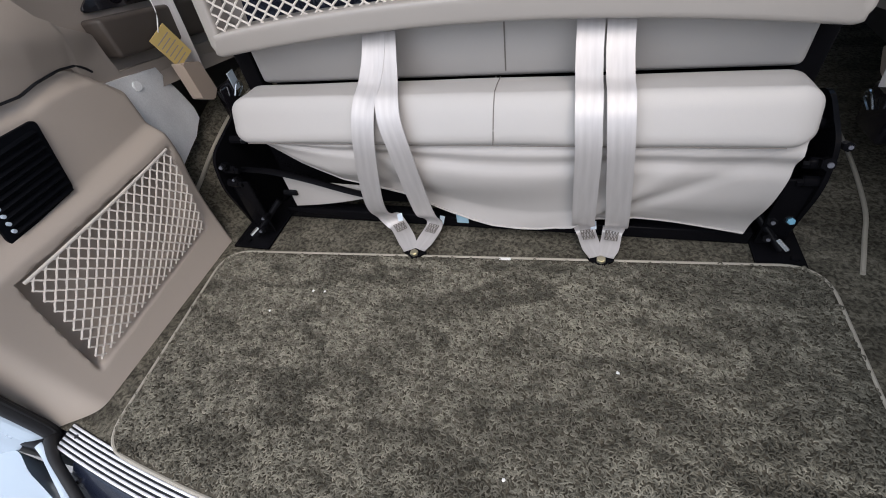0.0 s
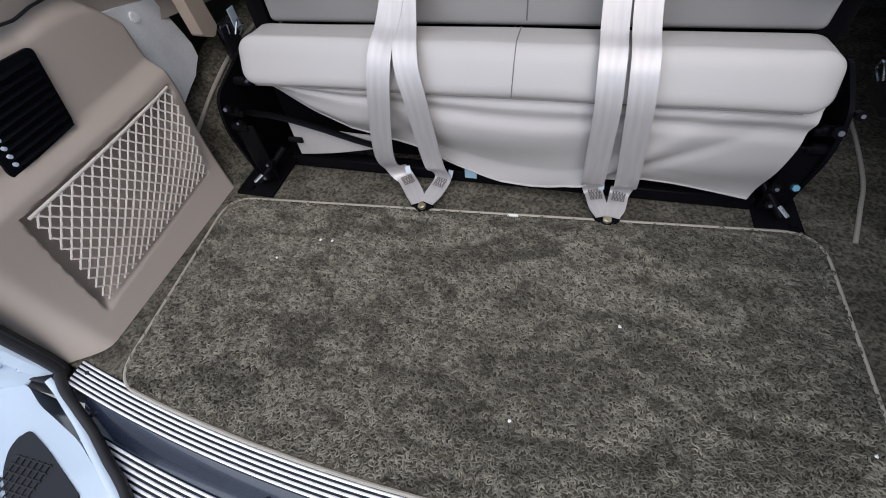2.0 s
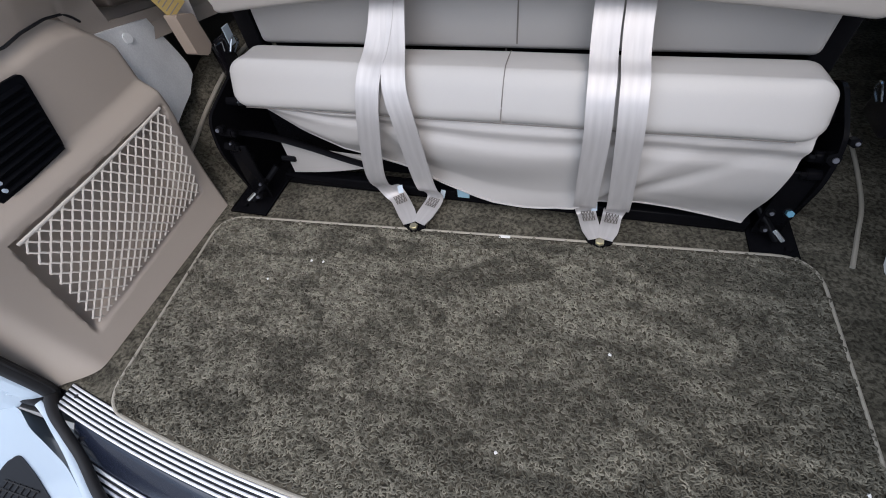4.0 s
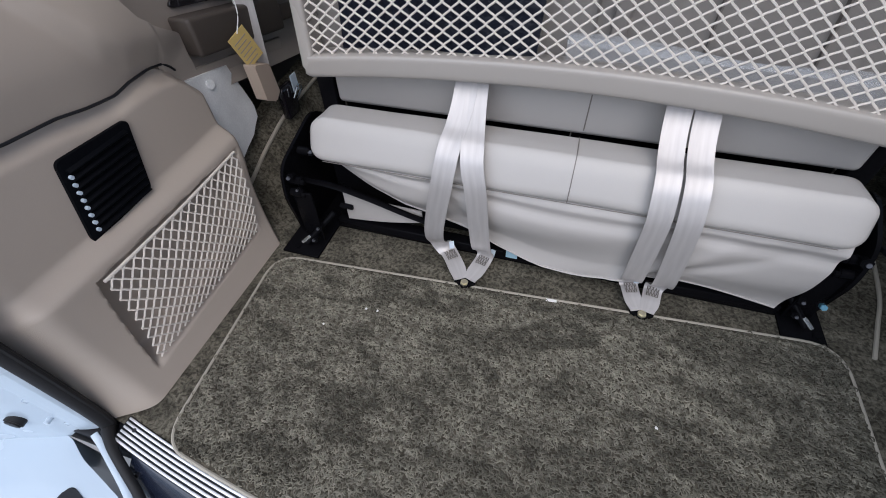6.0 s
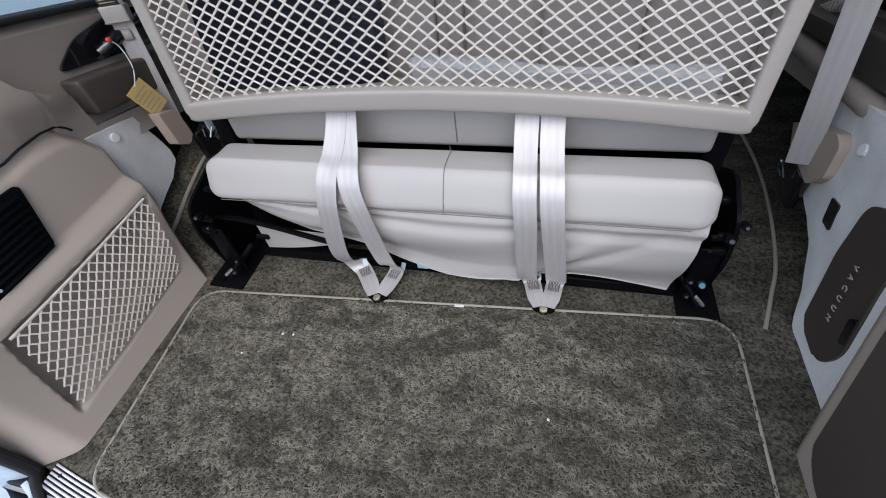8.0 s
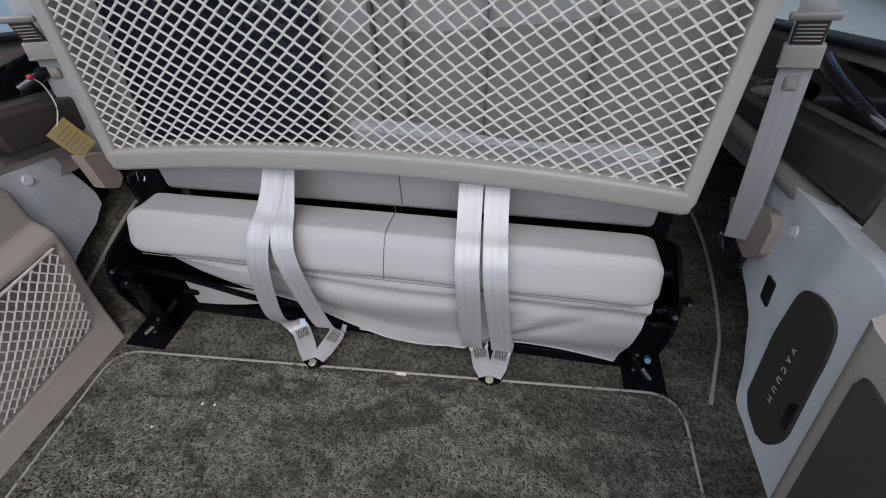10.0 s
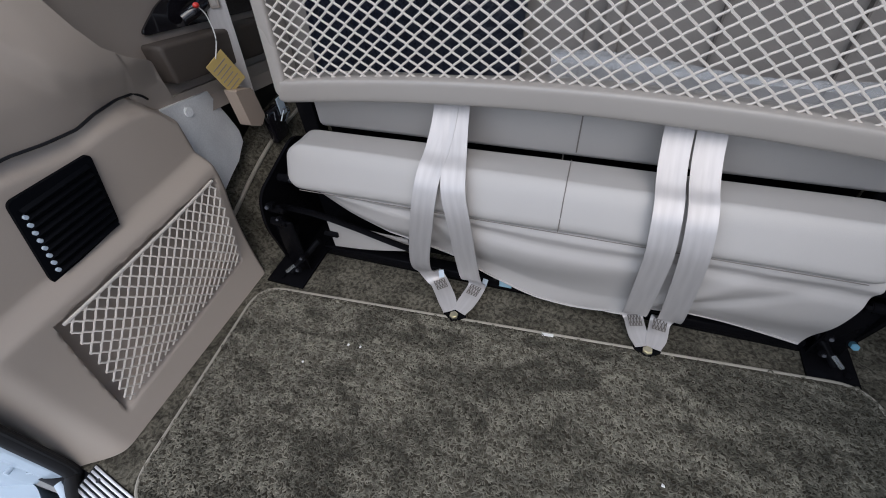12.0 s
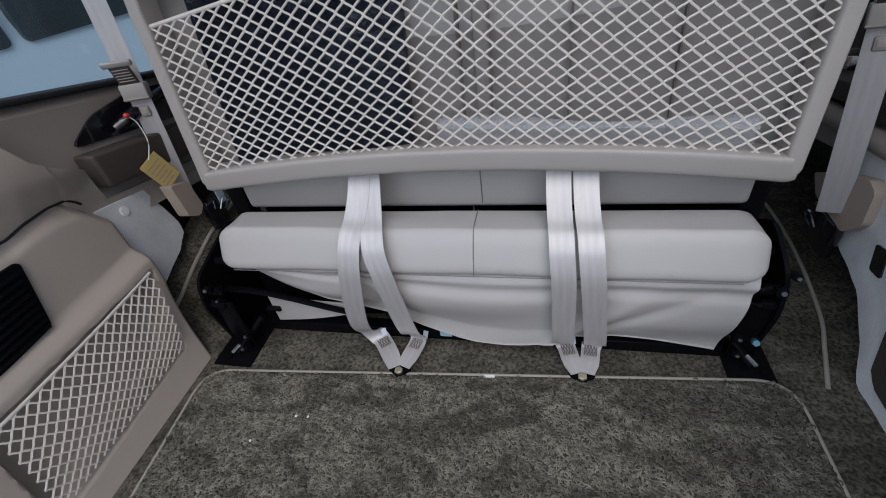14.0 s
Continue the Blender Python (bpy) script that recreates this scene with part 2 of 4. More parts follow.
def rod(a, b, r, sides=12, bm=None, r2=None):
    """A cylinder from a to b with softened rims."""
    own = bmesh.new()
    a, b = Vector(a), Vector(b)
    d = b - a
    bmesh.ops.create_cone(own, cap_ends=True, segments=sides, radius1=r, radius2=r if r2 is None else r2, depth=d.length)
    rim = [e for e in own.edges if len({round(v.co.z, 5) for v in e.verts}) == 1]
    bmesh.ops.bevel(own, geom=rim, offset=min(r, d.length) * 0.18, segments=2, affect="EDGES")
    m = Matrix.Translation((a + b) / 2) @ d.to_track_quat("Z", "Y").to_matrix().to_4x4()
    return merge(bm, own, m)


def smooth_path(points, steps=6):
    """Catmull-Rom through the points."""
    p = [Vector(q) for q in points]
    p = [2 * p[0] - p[1]] + p + [2 * p[-1] - p[-2]]
    out = []
    for i in range(1, len(p) - 2):
        for s in range(steps):
            t = s / steps
            a, b, c, d = p[i - 1:i + 3]
            out.append(0.5 * (2 * b + (c - a) * t + (2 * a - 5 * b + 4 * c - d) * t * t + (3 * b - a - 3 * c + d) * t ** 3))
    return out + [p[-2]]


def tube(path, r, sides=8, bm=None, closed=False):
    own = bmesh.new() if bm is None else bm
    rings, count = [], len(path)
    for i, q in enumerate(path):
        ahead = path[(i + 1) % count] if closed or i + 1 < count else q
        back = path[i - 1] if closed or i else q
        d = (Vector(ahead) - Vector(back)).normalized()
        side = d.cross(Vector((0, 0, 1)) if abs(d.z) < 0.9 else Vector((0, 1, 0))).normalized()
        up = side.cross(d)
        rad = r(i / max(1, count - 1)) if callable(r) else r
        rings.append([own.verts.new(Vector(q) + rad * (math.cos(k * math.tau / sides) * side + math.sin(k * math.tau / sides) * up)) for k in range(sides)])
    pairs = list(zip(rings, rings[1:])) + ([(rings[-1], rings[0])] if closed else [])
    for a, b in pairs:
        for k in range(sides):
            own.faces.new((a[k], a[(k + 1) % sides], b[(k + 1) % sides], b[k]))
    if not closed:
        own.faces.new(rings[0][::-1])
        own.faces.new(rings[-1])
    return own


def ribbon(path, width, across=(1, 0, 0), thick=0.0016, lift=0.0, cols=6):
    """A strap of even thickness along the path, its width lying along the given way; with UV along it."""
    bm = bmesh.new()
    uv = bm.loops.layers.uv.new("UVMap")
    rows, run = [], 0.0
    for i, q in enumerate(path):
        d = (path[min(i + 1, len(path) - 1)] - path[max(i - 1, 0)]).normalized()
        s = i / (len(path) - 1)
        w = Vector(across(s) if callable(across) else across)
        w = (w - d * w.dot(d)).normalized()
        nrm = w.cross(d).normalized()
        wide = width(s) if callable(width) else width
        run += (path[i] - path[i - 1]).length if i else 0
        row = []
        for side in (0, 1):
            for c in range(cols + 1):
                u = c / cols
                crown = 0.0012 * (1 - (2 * u - 1) ** 2)
                row.append((bm.verts.new(q + w * wide * (u - 0.5) + nrm * (crown + (thick if side else 0))), u, run))
        rows.append(row)
    half = cols + 1

    def quad(a, b, c, d):
        f = bm.faces.new([x[0] for x in (a, b, c, d)])
        for loop, x in zip(f.loops, (a, b, c, d)):
            loop[uv].uv = (x[1], x[2] / 0.048)

    for a, b in zip(rows, rows[1:]):
        for k in range(cols):
            quad(a[k], b[k], b[k + 1], a[k + 1])
            quad(a[half + k], a[half + k + 1], b[half + k + 1], b[half + k])
        quad(a[0], a[half], b[half], b[0])
        quad(a[cols], b[cols], b[half + cols], a[half + cols])
    for row in (rows[0], rows[-1]):
        for k in range(cols):
            quad(row[k], row[k + 1], row[half + k + 1], row[half + k])
    return bm


def sheet(nu, nv, place, thick=0.0, back=(0, 0, 0)):
    """A grid surface from place(u, v); with a back skin set off by the vector back, closed round the rim."""
    bm = bmesh.new()
    g = [[bm.verts.new(place(i / nu, j / nv)) for j in range(nv + 1)] for i in range(nu + 1)]
    for i in range(nu):
        for j in range(nv):
            bm.faces.new((g[i][j], g[i + 1][j], g[i + 1][j + 1], g[i][j + 1]))
    back = Vector(back)
    if back.length:
        rim = [g[i][0] for i in range(nu)] + [g[nu][j] for j in range(nv)] + [g[i][nv] for i in range(nu, 0, -1)] + [g[0][j] for j in range(nv, 0, -1)]
        h = [[bm.verts.new(v.co + back) for v in row] for row in g]
        for i in range(nu):
            for j in range(nv):
                bm.faces.new((h[i][j], h[i][j + 1], h[i + 1][j + 1], h[i + 1][j]))
        low = [h[i][0] for i in range(nu)] + [h[nu][j] for j in range(nv)] + [h[i][nv] for i in range(nu, 0, -1)] + [h[0][j] for j in range(nv, 0, -1)]
        for k in range(len(rim)):
            bm.faces.new((rim[k], low[k], low[(k + 1) % len(rim)], rim[(k + 1) % len(rim)]))
    return bm


def slab(outline, z0, z1, bevel=0.0, axis="z"):
    """A plate from a plan outline, between two heights along the axis."""
    bm = bmesh.new()

    def at(p, h):
        return {"z": (p[0], p[1], h), "x": (h, p[0], p[1]), "y": (p[0], h, p[1])}[axis]

    lo = [bm.verts.new(at(p, z0)) for p in outline]
    hi = [bm.verts.new(at(p, z1)) for p in outline]
    bm.faces.new(lo[::-1])
    top = bm.faces.new(hi)
    for k in range(len(lo)):
        bm.faces.new((lo[k], lo[(k + 1) % len(lo)], hi[(k + 1) % len(lo)], hi[k]))
    if bevel:
        bmesh.ops.bevel(bm, geom=list(top.edges), offset=bevel, segments=3, affect="EDGES")
    return bm


def rounded(corners, radius, steps=7):
    """An outline with rounded corners; radius one number or one for each corner."""
    pts = [Vector((*c, 0)) for c in corners]
    out = []
    for i, p in enumerate(pts):
        r = radius[i] if isinstance(radius, (list, tuple)) else radius
        a, b = (pts[i - 1] - p), (pts[(i + 1) % len(pts)] - p)
        a, b = a.normalized() * min(r, a.length * 0.48), b.normalized() * min(r, b.length * 0.48)
        for s in range(steps + 1):
            t = s / steps
            q = (p + a) * (1 - t) ** 2 + p * 2 * t * (1 - t) + (p + b) * t * t
            out.append((q.x, q.y))
    return out


def step01(a, b, x):
    t = min(1.0, max(0.0, (x - a) / (b - a)))
    return t * t * (3 - 2 * t)


def along(table, x):
    """Straight-line reading of a table of (x, value)."""
    return float(np.interp(x, [p[0] for p in table], [p[1] for p in table]))


# ---- the large structure ----
def ground():
    bm = bmesh.new()
    bmesh.ops.create_grid(bm, x_segments=8, y_segments=8, size=150)
    bmesh.ops.translate(bm, verts=bm.verts, vec=(0, 0, -0.62))
    tagged(part("ground", bm, ASPHALT), "pale concrete paving outside the vehicle", "ground", kind="structure")


def bow(x):
    """How far the tail edge of the car curves out at x."""
    return 0.072 * (1 - min(1.0, (x / 0.70) ** 2))


def floor():
    bm = sheet(80, 60, lambda u, v: (-1.10 + 2.2 * u, -0.530 - bow(-1.10 + 2.2 * u) * (1 - v) + 2.11 * v, 0.0), back=(0, 0, -0.03))
    tagged(part("floor", bm, CARPET), "olive brown carpeted vehicle floor", "floor", kind="structure")


def shell():
    """Roof lining and outer walls that close the cabin in front, above and at the sides."""
    roof = sheet(20, 20, lambda u, v: (-0.80 + 1.6 * u, -0.14 + 1.83 * v, 1.24 + 0.04 * math.sin(math.pi * u)), back=(0, 0, 0.04))
    tagged(part("ceiling", roof, HEAD), "light grey headliner", "ceiling", kind="structure")
    tagged(part("wall_front", box((-0.9, 1.62, 0.0), (0.9, 1.66, 1.26), 0.01), TRIM_DARK), "taupe front bulkhead", "wall", kind="structure")
    for s in (-1, 1):
        # outer skin below and above the window band
        low = box((min(s * 1.08, s * 1.11), -0.50, -0.35), (max(s * 1.08, s * 1.11), 1.66, 0.34), 0.005)
        # unseen ledge, added to keep sky light from leaking in behind the door
        box((min(s * 0.87, s * 1.11), -0.50, 0.342), (max(s * 0.87, s * 1.11), 1.66, 0.37), 0.005, bm=low)
        tagged(part("wall_outer", low, BROWN), "dark vehicle side below the windows with added light-blocking ledge", "wall", kind="structure")
        high = box((min(s * 0.82, s * 0.86), 0.0, 1.02), (max(s * 0.82, s * 0.86), 1.66, 1.26), 0.005)
        tagged(part("wall_outer", high, TRIM), "beige trim above the windows", "wall", kind="structure")


ground()
floor()
shell()


# ---- carpet mat ----
MAT = [(-0.634, -0.074), (0.640, 0.016)] + [(0.635 - 1.224 * k / 12, -0.520 - bow(0.635 - 1.224 * k / 12)) for k in range(13)]


def mat_inset(x, y):
    """How far a point lies inside the mat's edge, corners rounded off."""
    side = min(x + 0.634 + 0.09 * (y + 0.074), 0.640 - x)
    end = min(-0.074 + 0.0706 * (x + 0.634) - y, y + 0.520 + bow(x))
    return min(side, end, 0.7 * (side + end) - 0.020)


def cargo_mat():
    mat = thing("cargo_mat", "olive brown loop pile cargo mat with tan bound edge", "mat")
    outline = rounded(MAT, [0.070, 0.075, 0.06] + [0.02] * 11 + [0.06], 9)
    bm = bmesh.new()
    lo = [bm.verts.new((x, y, 0.001)) for x, y in outline]
    hi = [bm.verts.new((x, y, 0.010)) for x, y in outline]
    bm.faces.new(lo[::-1])
    bm.faces.new(hi)
    for k in range(len(lo)):
        bm.faces.new((lo[k], lo[(k + 1) % len(lo)], hi[(k + 1) % len(lo)], hi[k]))
    part("backing", bm, BACKING_SHADE, mat)
    part("binding", tube([Vector((x, y, 0.0085)) for x, y in outline], 0.0036, 8, closed=True), BIND, mat, "tan stitched edge binding")
    rng = random.Random(4)
    verts, faces = [], []
    for cell in range(292 * 140):
        x, y = -0.634 + 1.274 * (cell % 292 + rng.random()) / 292, -0.592 + 0.608 * (cell // 292 + rng.random()) / 140
        a, bend, long_, w = rng.uniform(0, math.tau), rng.choice((-1, 1)) * rng.uniform(0.8, 3.4), rng.uniform(0.0075, 0.0130), rng.uniform(0.00105, 0.0014)
        tip = (x + 0.9 * long_ * math.cos(a + bend / 2), y + 0.9 * long_ * math.sin(a + bend / 2))
        if min(mat_inset(x, y), mat_inset(*tip)) < 0.0055:
            continue
        px, py, h = x, y, 0.0102
        first, lift = len(verts), rng.uniform(0, 0.0022)
        for k in range(5):
            s = k / 4
            z = h + 0.0010 + lift + 0.0018 * math.sin(math.pi * s)
            nx, ny = -math.sin(a), math.cos(a)
            verts += [(px + nx * w, py + ny * w, z - 0.0018), (px, py, z + 0.0007), (px - nx * w, py - ny * w, z - 0.0018)]
            px, py, a = px + math.cos(a) * long_ / 4, py + math.sin(a) * long_ / 4, a + bend / 4
        for k in range(4):
            i = first + 3 * k
            faces += [(i, i + 1, i + 4, i + 3), (i + 1, i + 2, i + 5, i + 4)]
    me = bpy.data.meshes.new("yarn")
    me.from_pydata(verts, [], faces)
    me.shade_smooth()
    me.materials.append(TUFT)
    ob = new("yarn", me)
    ob.parent = mat
    tagged(ob, "curled carpet loops", kind="stuff")


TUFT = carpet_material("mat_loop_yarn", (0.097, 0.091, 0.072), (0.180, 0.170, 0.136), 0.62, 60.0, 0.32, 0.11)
cargo_mat()


def lint():
    """Small white specks lying on the mat."""
    rng = random.Random(9)
    for x, y in ((-0.345, -0.168), (-0.318, -0.166), (0.272, -0.263), (-0.42, -0.23), (0.11, -0.46), (0.605, -0.40)):
        bm = bmesh.new()
        bmesh.ops.create_icosphere(bm, subdivisions=2, radius=0.003)
        for v in bm.verts:
            v.co *= rng.uniform(0.6, 1.2)
            v.co.z = v.co.z * 0.6 + 0.0145
        ob = part("lint_speck", bm, PAPER)
        ob.location = (x, y, 0)
        tagged(ob, "tiny white lint speck on the carpet mat", "lint", "lint on the mat")
    bm = box((-0.011, -0.004, 0.012), (0.013, 0.003, 0.0135), 0.0005, 1)
    ob = part("paper_label", bm, PAPER)
    ob.matrix_world = pose(0.052, -0.030, 0, 0, 0, 4)
    tagged(ob, "small white label at the edge of the mat", "label")


lint()


def carpet_hump():
    """Carpet that climbs over the wheel arch between the trim and the sofa."""
    def face(u, v):
        y = -0.03 + 0.70 * u
        x = 0.640 + 0.22 * v
        rise = along([(-0.03, 0.05), (0.095, 0.102), (0.193, 0.148), (0.323, 0.190), (0.70, 0.23)], y)
        return (-x, y, 0.001 + rise * step01(0.0, 0.85, v) + 0.10 * rise * max(0.0, v - 0.73))

    tagged(part("floor_arch", sheet(40, 24, face, back=(0, 0, -0.03)), CARPET), "olive brown carpet rising over the wheel arch", "floor", kind="structure")
    pts = [face((y + 0.03) / 0.70, 0.66) for y in (0.05, 0.10, 0.19, 0.32, 0.48, 0.64)]
    cord = part("carpet_piping", tube(smooth_path([(x, y, z + 0.003) for x, y, z in pts], 6), 0.0054, 8), BIND)
    tagged(cord, "tan piping along the carpeted wheel arch", "piping", "floor piping")


carpet_hump()


def floor_cord():
    pts = [(0.700, 0.010, 0.003), (0.732, 0.10, 0.004), (0.765, 0.20, 0.004), (0.797, 0.39, 0.004), (0.810, 0.58, 0.004), (0.80, 0.80, 0.004)]
    tagged(part("carpet_piping", tube(smooth_path(pts, 6), 0.0044, 8), BIND), "tan piping along the floor carpet edge", "piping", "floor piping")


floor_cord()


# ---- tailgate sill ----
def bowed_bar(x0, x1, y, half, z0, z1, edge=0.0009):
    """A long bar with chamfered top edges that follows the curve of the tail."""
    bm = bmesh.new()
    prof = [(-half, z0), (half, z0), (half, z1 - edge), (half - edge, z1), (-half + edge, z1), (-half, z1 - edge)]
    rings = []
    for k in range(49):
        x = x0 + (x1 - x0) * k / 48
        rings.append([bm.verts.new((x, y + a - bow(x), b)) for a, b in prof])
    for p, q in zip(rings, rings[1:]):
        for k in range(6):
            bm.faces.new((p[k], p[(k + 1) % 6], q[(k + 1) % 6], q[k]))
    bm.faces.new(rings[0][::-1])
    bm.faces.new(rings[-1])
    return bm


def sill_strip(name, y0, y1, z, ridges, x0, x1, label):
    st = thing(name, label, "sill plate", "tailgate sill plates")
    part("base", bowed_bar(x0, x1, (y0 + y1) / 2, (y0 - y1) / 2, z - 0.012, z, 0.002), GROOVE, st, "black plastic base")
    pitch = (y0 - y1) / ridges
    data = finish(bowed_bar(x0 + 0.004, x1 - 0.004, 0, pitch * 0.28, 0, 0.0028), "rib", ALU)
    for k in range(ridges):
        ob = new("rib", data)
        ob.parent, ob.location = st, (0, y0 - pitch * (k + 0.5), z)
    for x in (x0 + 0.03, x1 - 0.03):
        y = y0 - pitch * 2 - bow(x)
        part("screw", rod((x, y, z), (x, y, z + 0.0035), 0.004, 10), STEEL, st)


def tailgate_sill():
    sill_strip("sill_plate", -0.514, -0.561, 0.002, 6, -0.692, 0.70, "ribbed aluminium sill plate along the mat edge")
    step = thing("sill_step", "dark blue painted step of the tailgate sill", "sill", kind="structure")
    prof = [(-0.557, -0.004), (-0.565, -0.008), (-0.575, -0.016), (-0.587, -0.026), (-0.598, -0.035), (-0.614, -0.042)]
    part("step_face", sheet(60, len(prof) - 1, lambda u, v: (-0.640 + 1.31 * u, prof[round(v * (len(prof) - 1))][0] - bow(-0.640 + 1.31 * u), prof[round(v * (len(prof) - 1))][1]), back=(0, 0.02, -0.06)), STEP, step)
    for x in (-0.615, -0.232, 0.1, 0.45):
        part("screw", rod((x, -0.578 - bow(x), -0.021), (x, -0.5835 - bow(x), -0.0165), 0.0042, 12), STEEL, step)
    sill_strip("sill_plate", -0.602, -0.712, -0.037, 13, -0.625, 0.63, "lower ribbed aluminium sill plate below the step")


tailgate_sill()


# ---- rear pillar with door seal ----
PILLAR = [(0.700, -0.530), (0.706, -0.538), (0.722, -0.545), (0.738, -0.550), (0.742, -0.546), (0.746, -0.548), (0.775, -0.566), (0.81, -0.580), (0.85, -0.592), (0.90, -0.612), (0.94, -0.65)]


def rear_pillar(s):
    p = thing("rear_pillar", "white painted body pillar and bumper corner with black door seal", "pillar", kind="structure")

    def face(u, v):
        k = u * (len(PILLAR) - 1)
        i = min(int(k), len(PILLAR) - 2)
        f = k - i
        x = PILLAR[i][0] * (1 - f) + PILLAR[i + 1][0] * f
        y = PILLAR[i][1] * (1 - f) + PILLAR[i + 1][1] * f
        low = -0.004 - 0.85 * max(0.0, x - 0.738)
        return (s * (x + 0.06 * v), y, low + (1.13 - low) * v)

    body = part("body", sheet(50, 40, face, back=(0, 0.012, 0)), WHITE, p, sharp=35)
    for z in (0.02, 0.12, 0.22, 0.33):
        tab = box((-0.006, -0.0025, -0.004), (0.008, 0.003, 0.006), 0.0015, 2)
        part("pressed_tab", merge(None, tab, pose(s * (0.744 + 0.053 * z), -0.549, z, 0, s * 25, -s * 20)), WHITE, body)
    part("screw", rod((s * 0.760, -0.552, 0.047), (s * 0.757, -0.564, 0.049), 0.005, 12), PALE_BLUE, body, "pale screw head")
    for x, y, z, r in ((0.803, -0.579, 0.062, 0.016), (0.815, -0.580, 0.20, 0.012)):
        part("hole_plug", rod((s * x, y + 0.012, z), (s * (x - 0.002), y - 0.006, z), r, 18), RUBBER, body, "black rubber hole plug")
    part("shut_gap", box((min(s * 0.64, s * 0.90), -0.555, -0.14), (max(s * 0.64, s * 0.90), -0.500, -0.012), 0.004), GROOVE, p, "dark gap above the bumper")
    seal = smooth_path([(s * 0.752, -0.525, 1.10), (s * 0.727, -0.522, 0.6), (s * 0.705, -0.520, 0.30), (s * 0.690, -0.522, 0.10), (s * 0.688, -0.526, 0.0), (s * 0.676, -0.538, 0.0),
                        (s * 0.640, -0.562, 0.002), (s * 0.600, -0.584, -0.008), (s * 0.555, -0.608, -0.020), (s * 0.50, -0.640, -0.025), (s * 0.45, -0.666, -0.027), (s * 0.40, -0.700, -0.029)], 8)
    part("door_seal", tube(seal, lambda q: 0.013 - 0.0045 * step01(0.40, 0.6, q), 10), RUBBER, p, "black rubber door seal")
    lip = [q + Vector((-s * 0.008, 0.004, 0.010)) for q in seal[:34]]
    part("seal_lip", tube(lip, 0.0055, 8), RUBBER, p, "thin lip of the door seal")
    edge = smooth_path([(s * 0.706, -0.548, -0.008), (s * 0.682, -0.560, -0.016), (s * 0.640, -0.580, -0.017), (s * 0.592, -0.604, -0.021), (s * 0.54, -0.633, -0.024), (s * 0.48, -0.665, -0.026), (s * 0.43, -0.692, -0.028)], 6)
    part("painted_edge", ribbon(edge, 0.012, (s * 0.5, -0.85, 0.0), 0.004), WHITE, p, "white painted body edge")
    corner = [(s * 0.90, -0.575), (s * 0.765, -0.562), (s * 0.705, -0.590), (s * 0.66, -0.602), (s * 0.58, -0.625), (s * 0.505, -0.660), (s * 0.43, -0.698), (s * 0.36, -0.76), (s * 0.36, -0.88), (s * 0.98, -0.88), (s * 0.98, -0.60)]
    p.location = (s * 0.035, -0.015, 0)
    part("bumper", slab(rounded(corner if s < 0 else corner[::-1], 0.02), -0.30, -0.026, 0.006), WHITE, p, "white bumper corner")
    recess = [(s * 0.690, -0.628), (s * 0.698, -0.662), (s * 0.672, -0.700), (s * 0.600, -0.750), (s * 0.500, -0.745), (s * 0.498, -0.700), (s * 0.622, -0.650)]
    cover = part("mesh_cover", slab(rounded(recess if s < 0 else recess[::-1], 0.018), -0.030, -0.0235, 0.002), GROOVE, p, "black mesh covered recess")
    for k in range(6):
        y = -0.672 - 0.012 * k
        part("mesh_bar", box((min(s * 0.590, s * 0.672), y, -0.0235), (max(s * 0.590, s * 0.672), y + 0.003, -0.0215), 0.0008, 1), RUBBER, cover)
    for k in range(6):
        x = s * (0.594 + 0.0135 * k)
        part("mesh_bar", box((min(x, x + s * 0.003), -0.732, -0.0235), (max(x, x + s * 0.003), -0.668, -0.0213), 0.0008, 1), RUBBER, cover)


rear_pillar(-1)
rear_pillar(1)


# ---- side trim with vent and net pocket ----
TOP_LEFT = [(-0.52, 0.485), (-0.40, 0.482), (-0.33, 0.472), (-0.25, 0.466), (-0.20, 0.456), (-0.14, 0.448), (-0.10, 0.452), (-0.04, 0.450), (0.0, 0.441), (0.02, 0.424), (0.035, 0.400), (0.055, 0.390), (0.07, 0.372), (0.10, 0.34)]


def in_quad(y, z):
    """How deep a point of the side lies inside the pocket: 0 outside, 1 well inside."""
    quad = [(-0.425, 0.048), (-0.052, 0.066), (0.022, 0.250), (-0.382, 0.246)]
    d = 1.0
    for (ya, za), (yb, zb) in zip(quad, quad[1:] + quad[:1]):
        e = math.hypot(yb - ya, zb - za)
        d = min(d, ((yb - ya) * (z - za) - (zb - za) * (y - ya)) / e)
    return step01(-0.003, 0.013, d)


def trim_x(y, z):
    """How far the moulded side stands out from the middle of the car."""
    low = 0.655 + 0.24 * z + 0.012 * math.sin(math.pi * min(1, max(0, z / 0.26)))
    high = 0.752 + 0.10 * max(0, z - 0.28)
    ridge = 0.276 + 0.008 * step01(-0.1, 0.1, y)
    x = low + (high - low) * step01(ridge - 0.012, ridge + 0.022, z)
    lip = step01(-0.035, 0.0, z - along(TOP_LEFT, y))
    return x + 0.035 * lip * lip


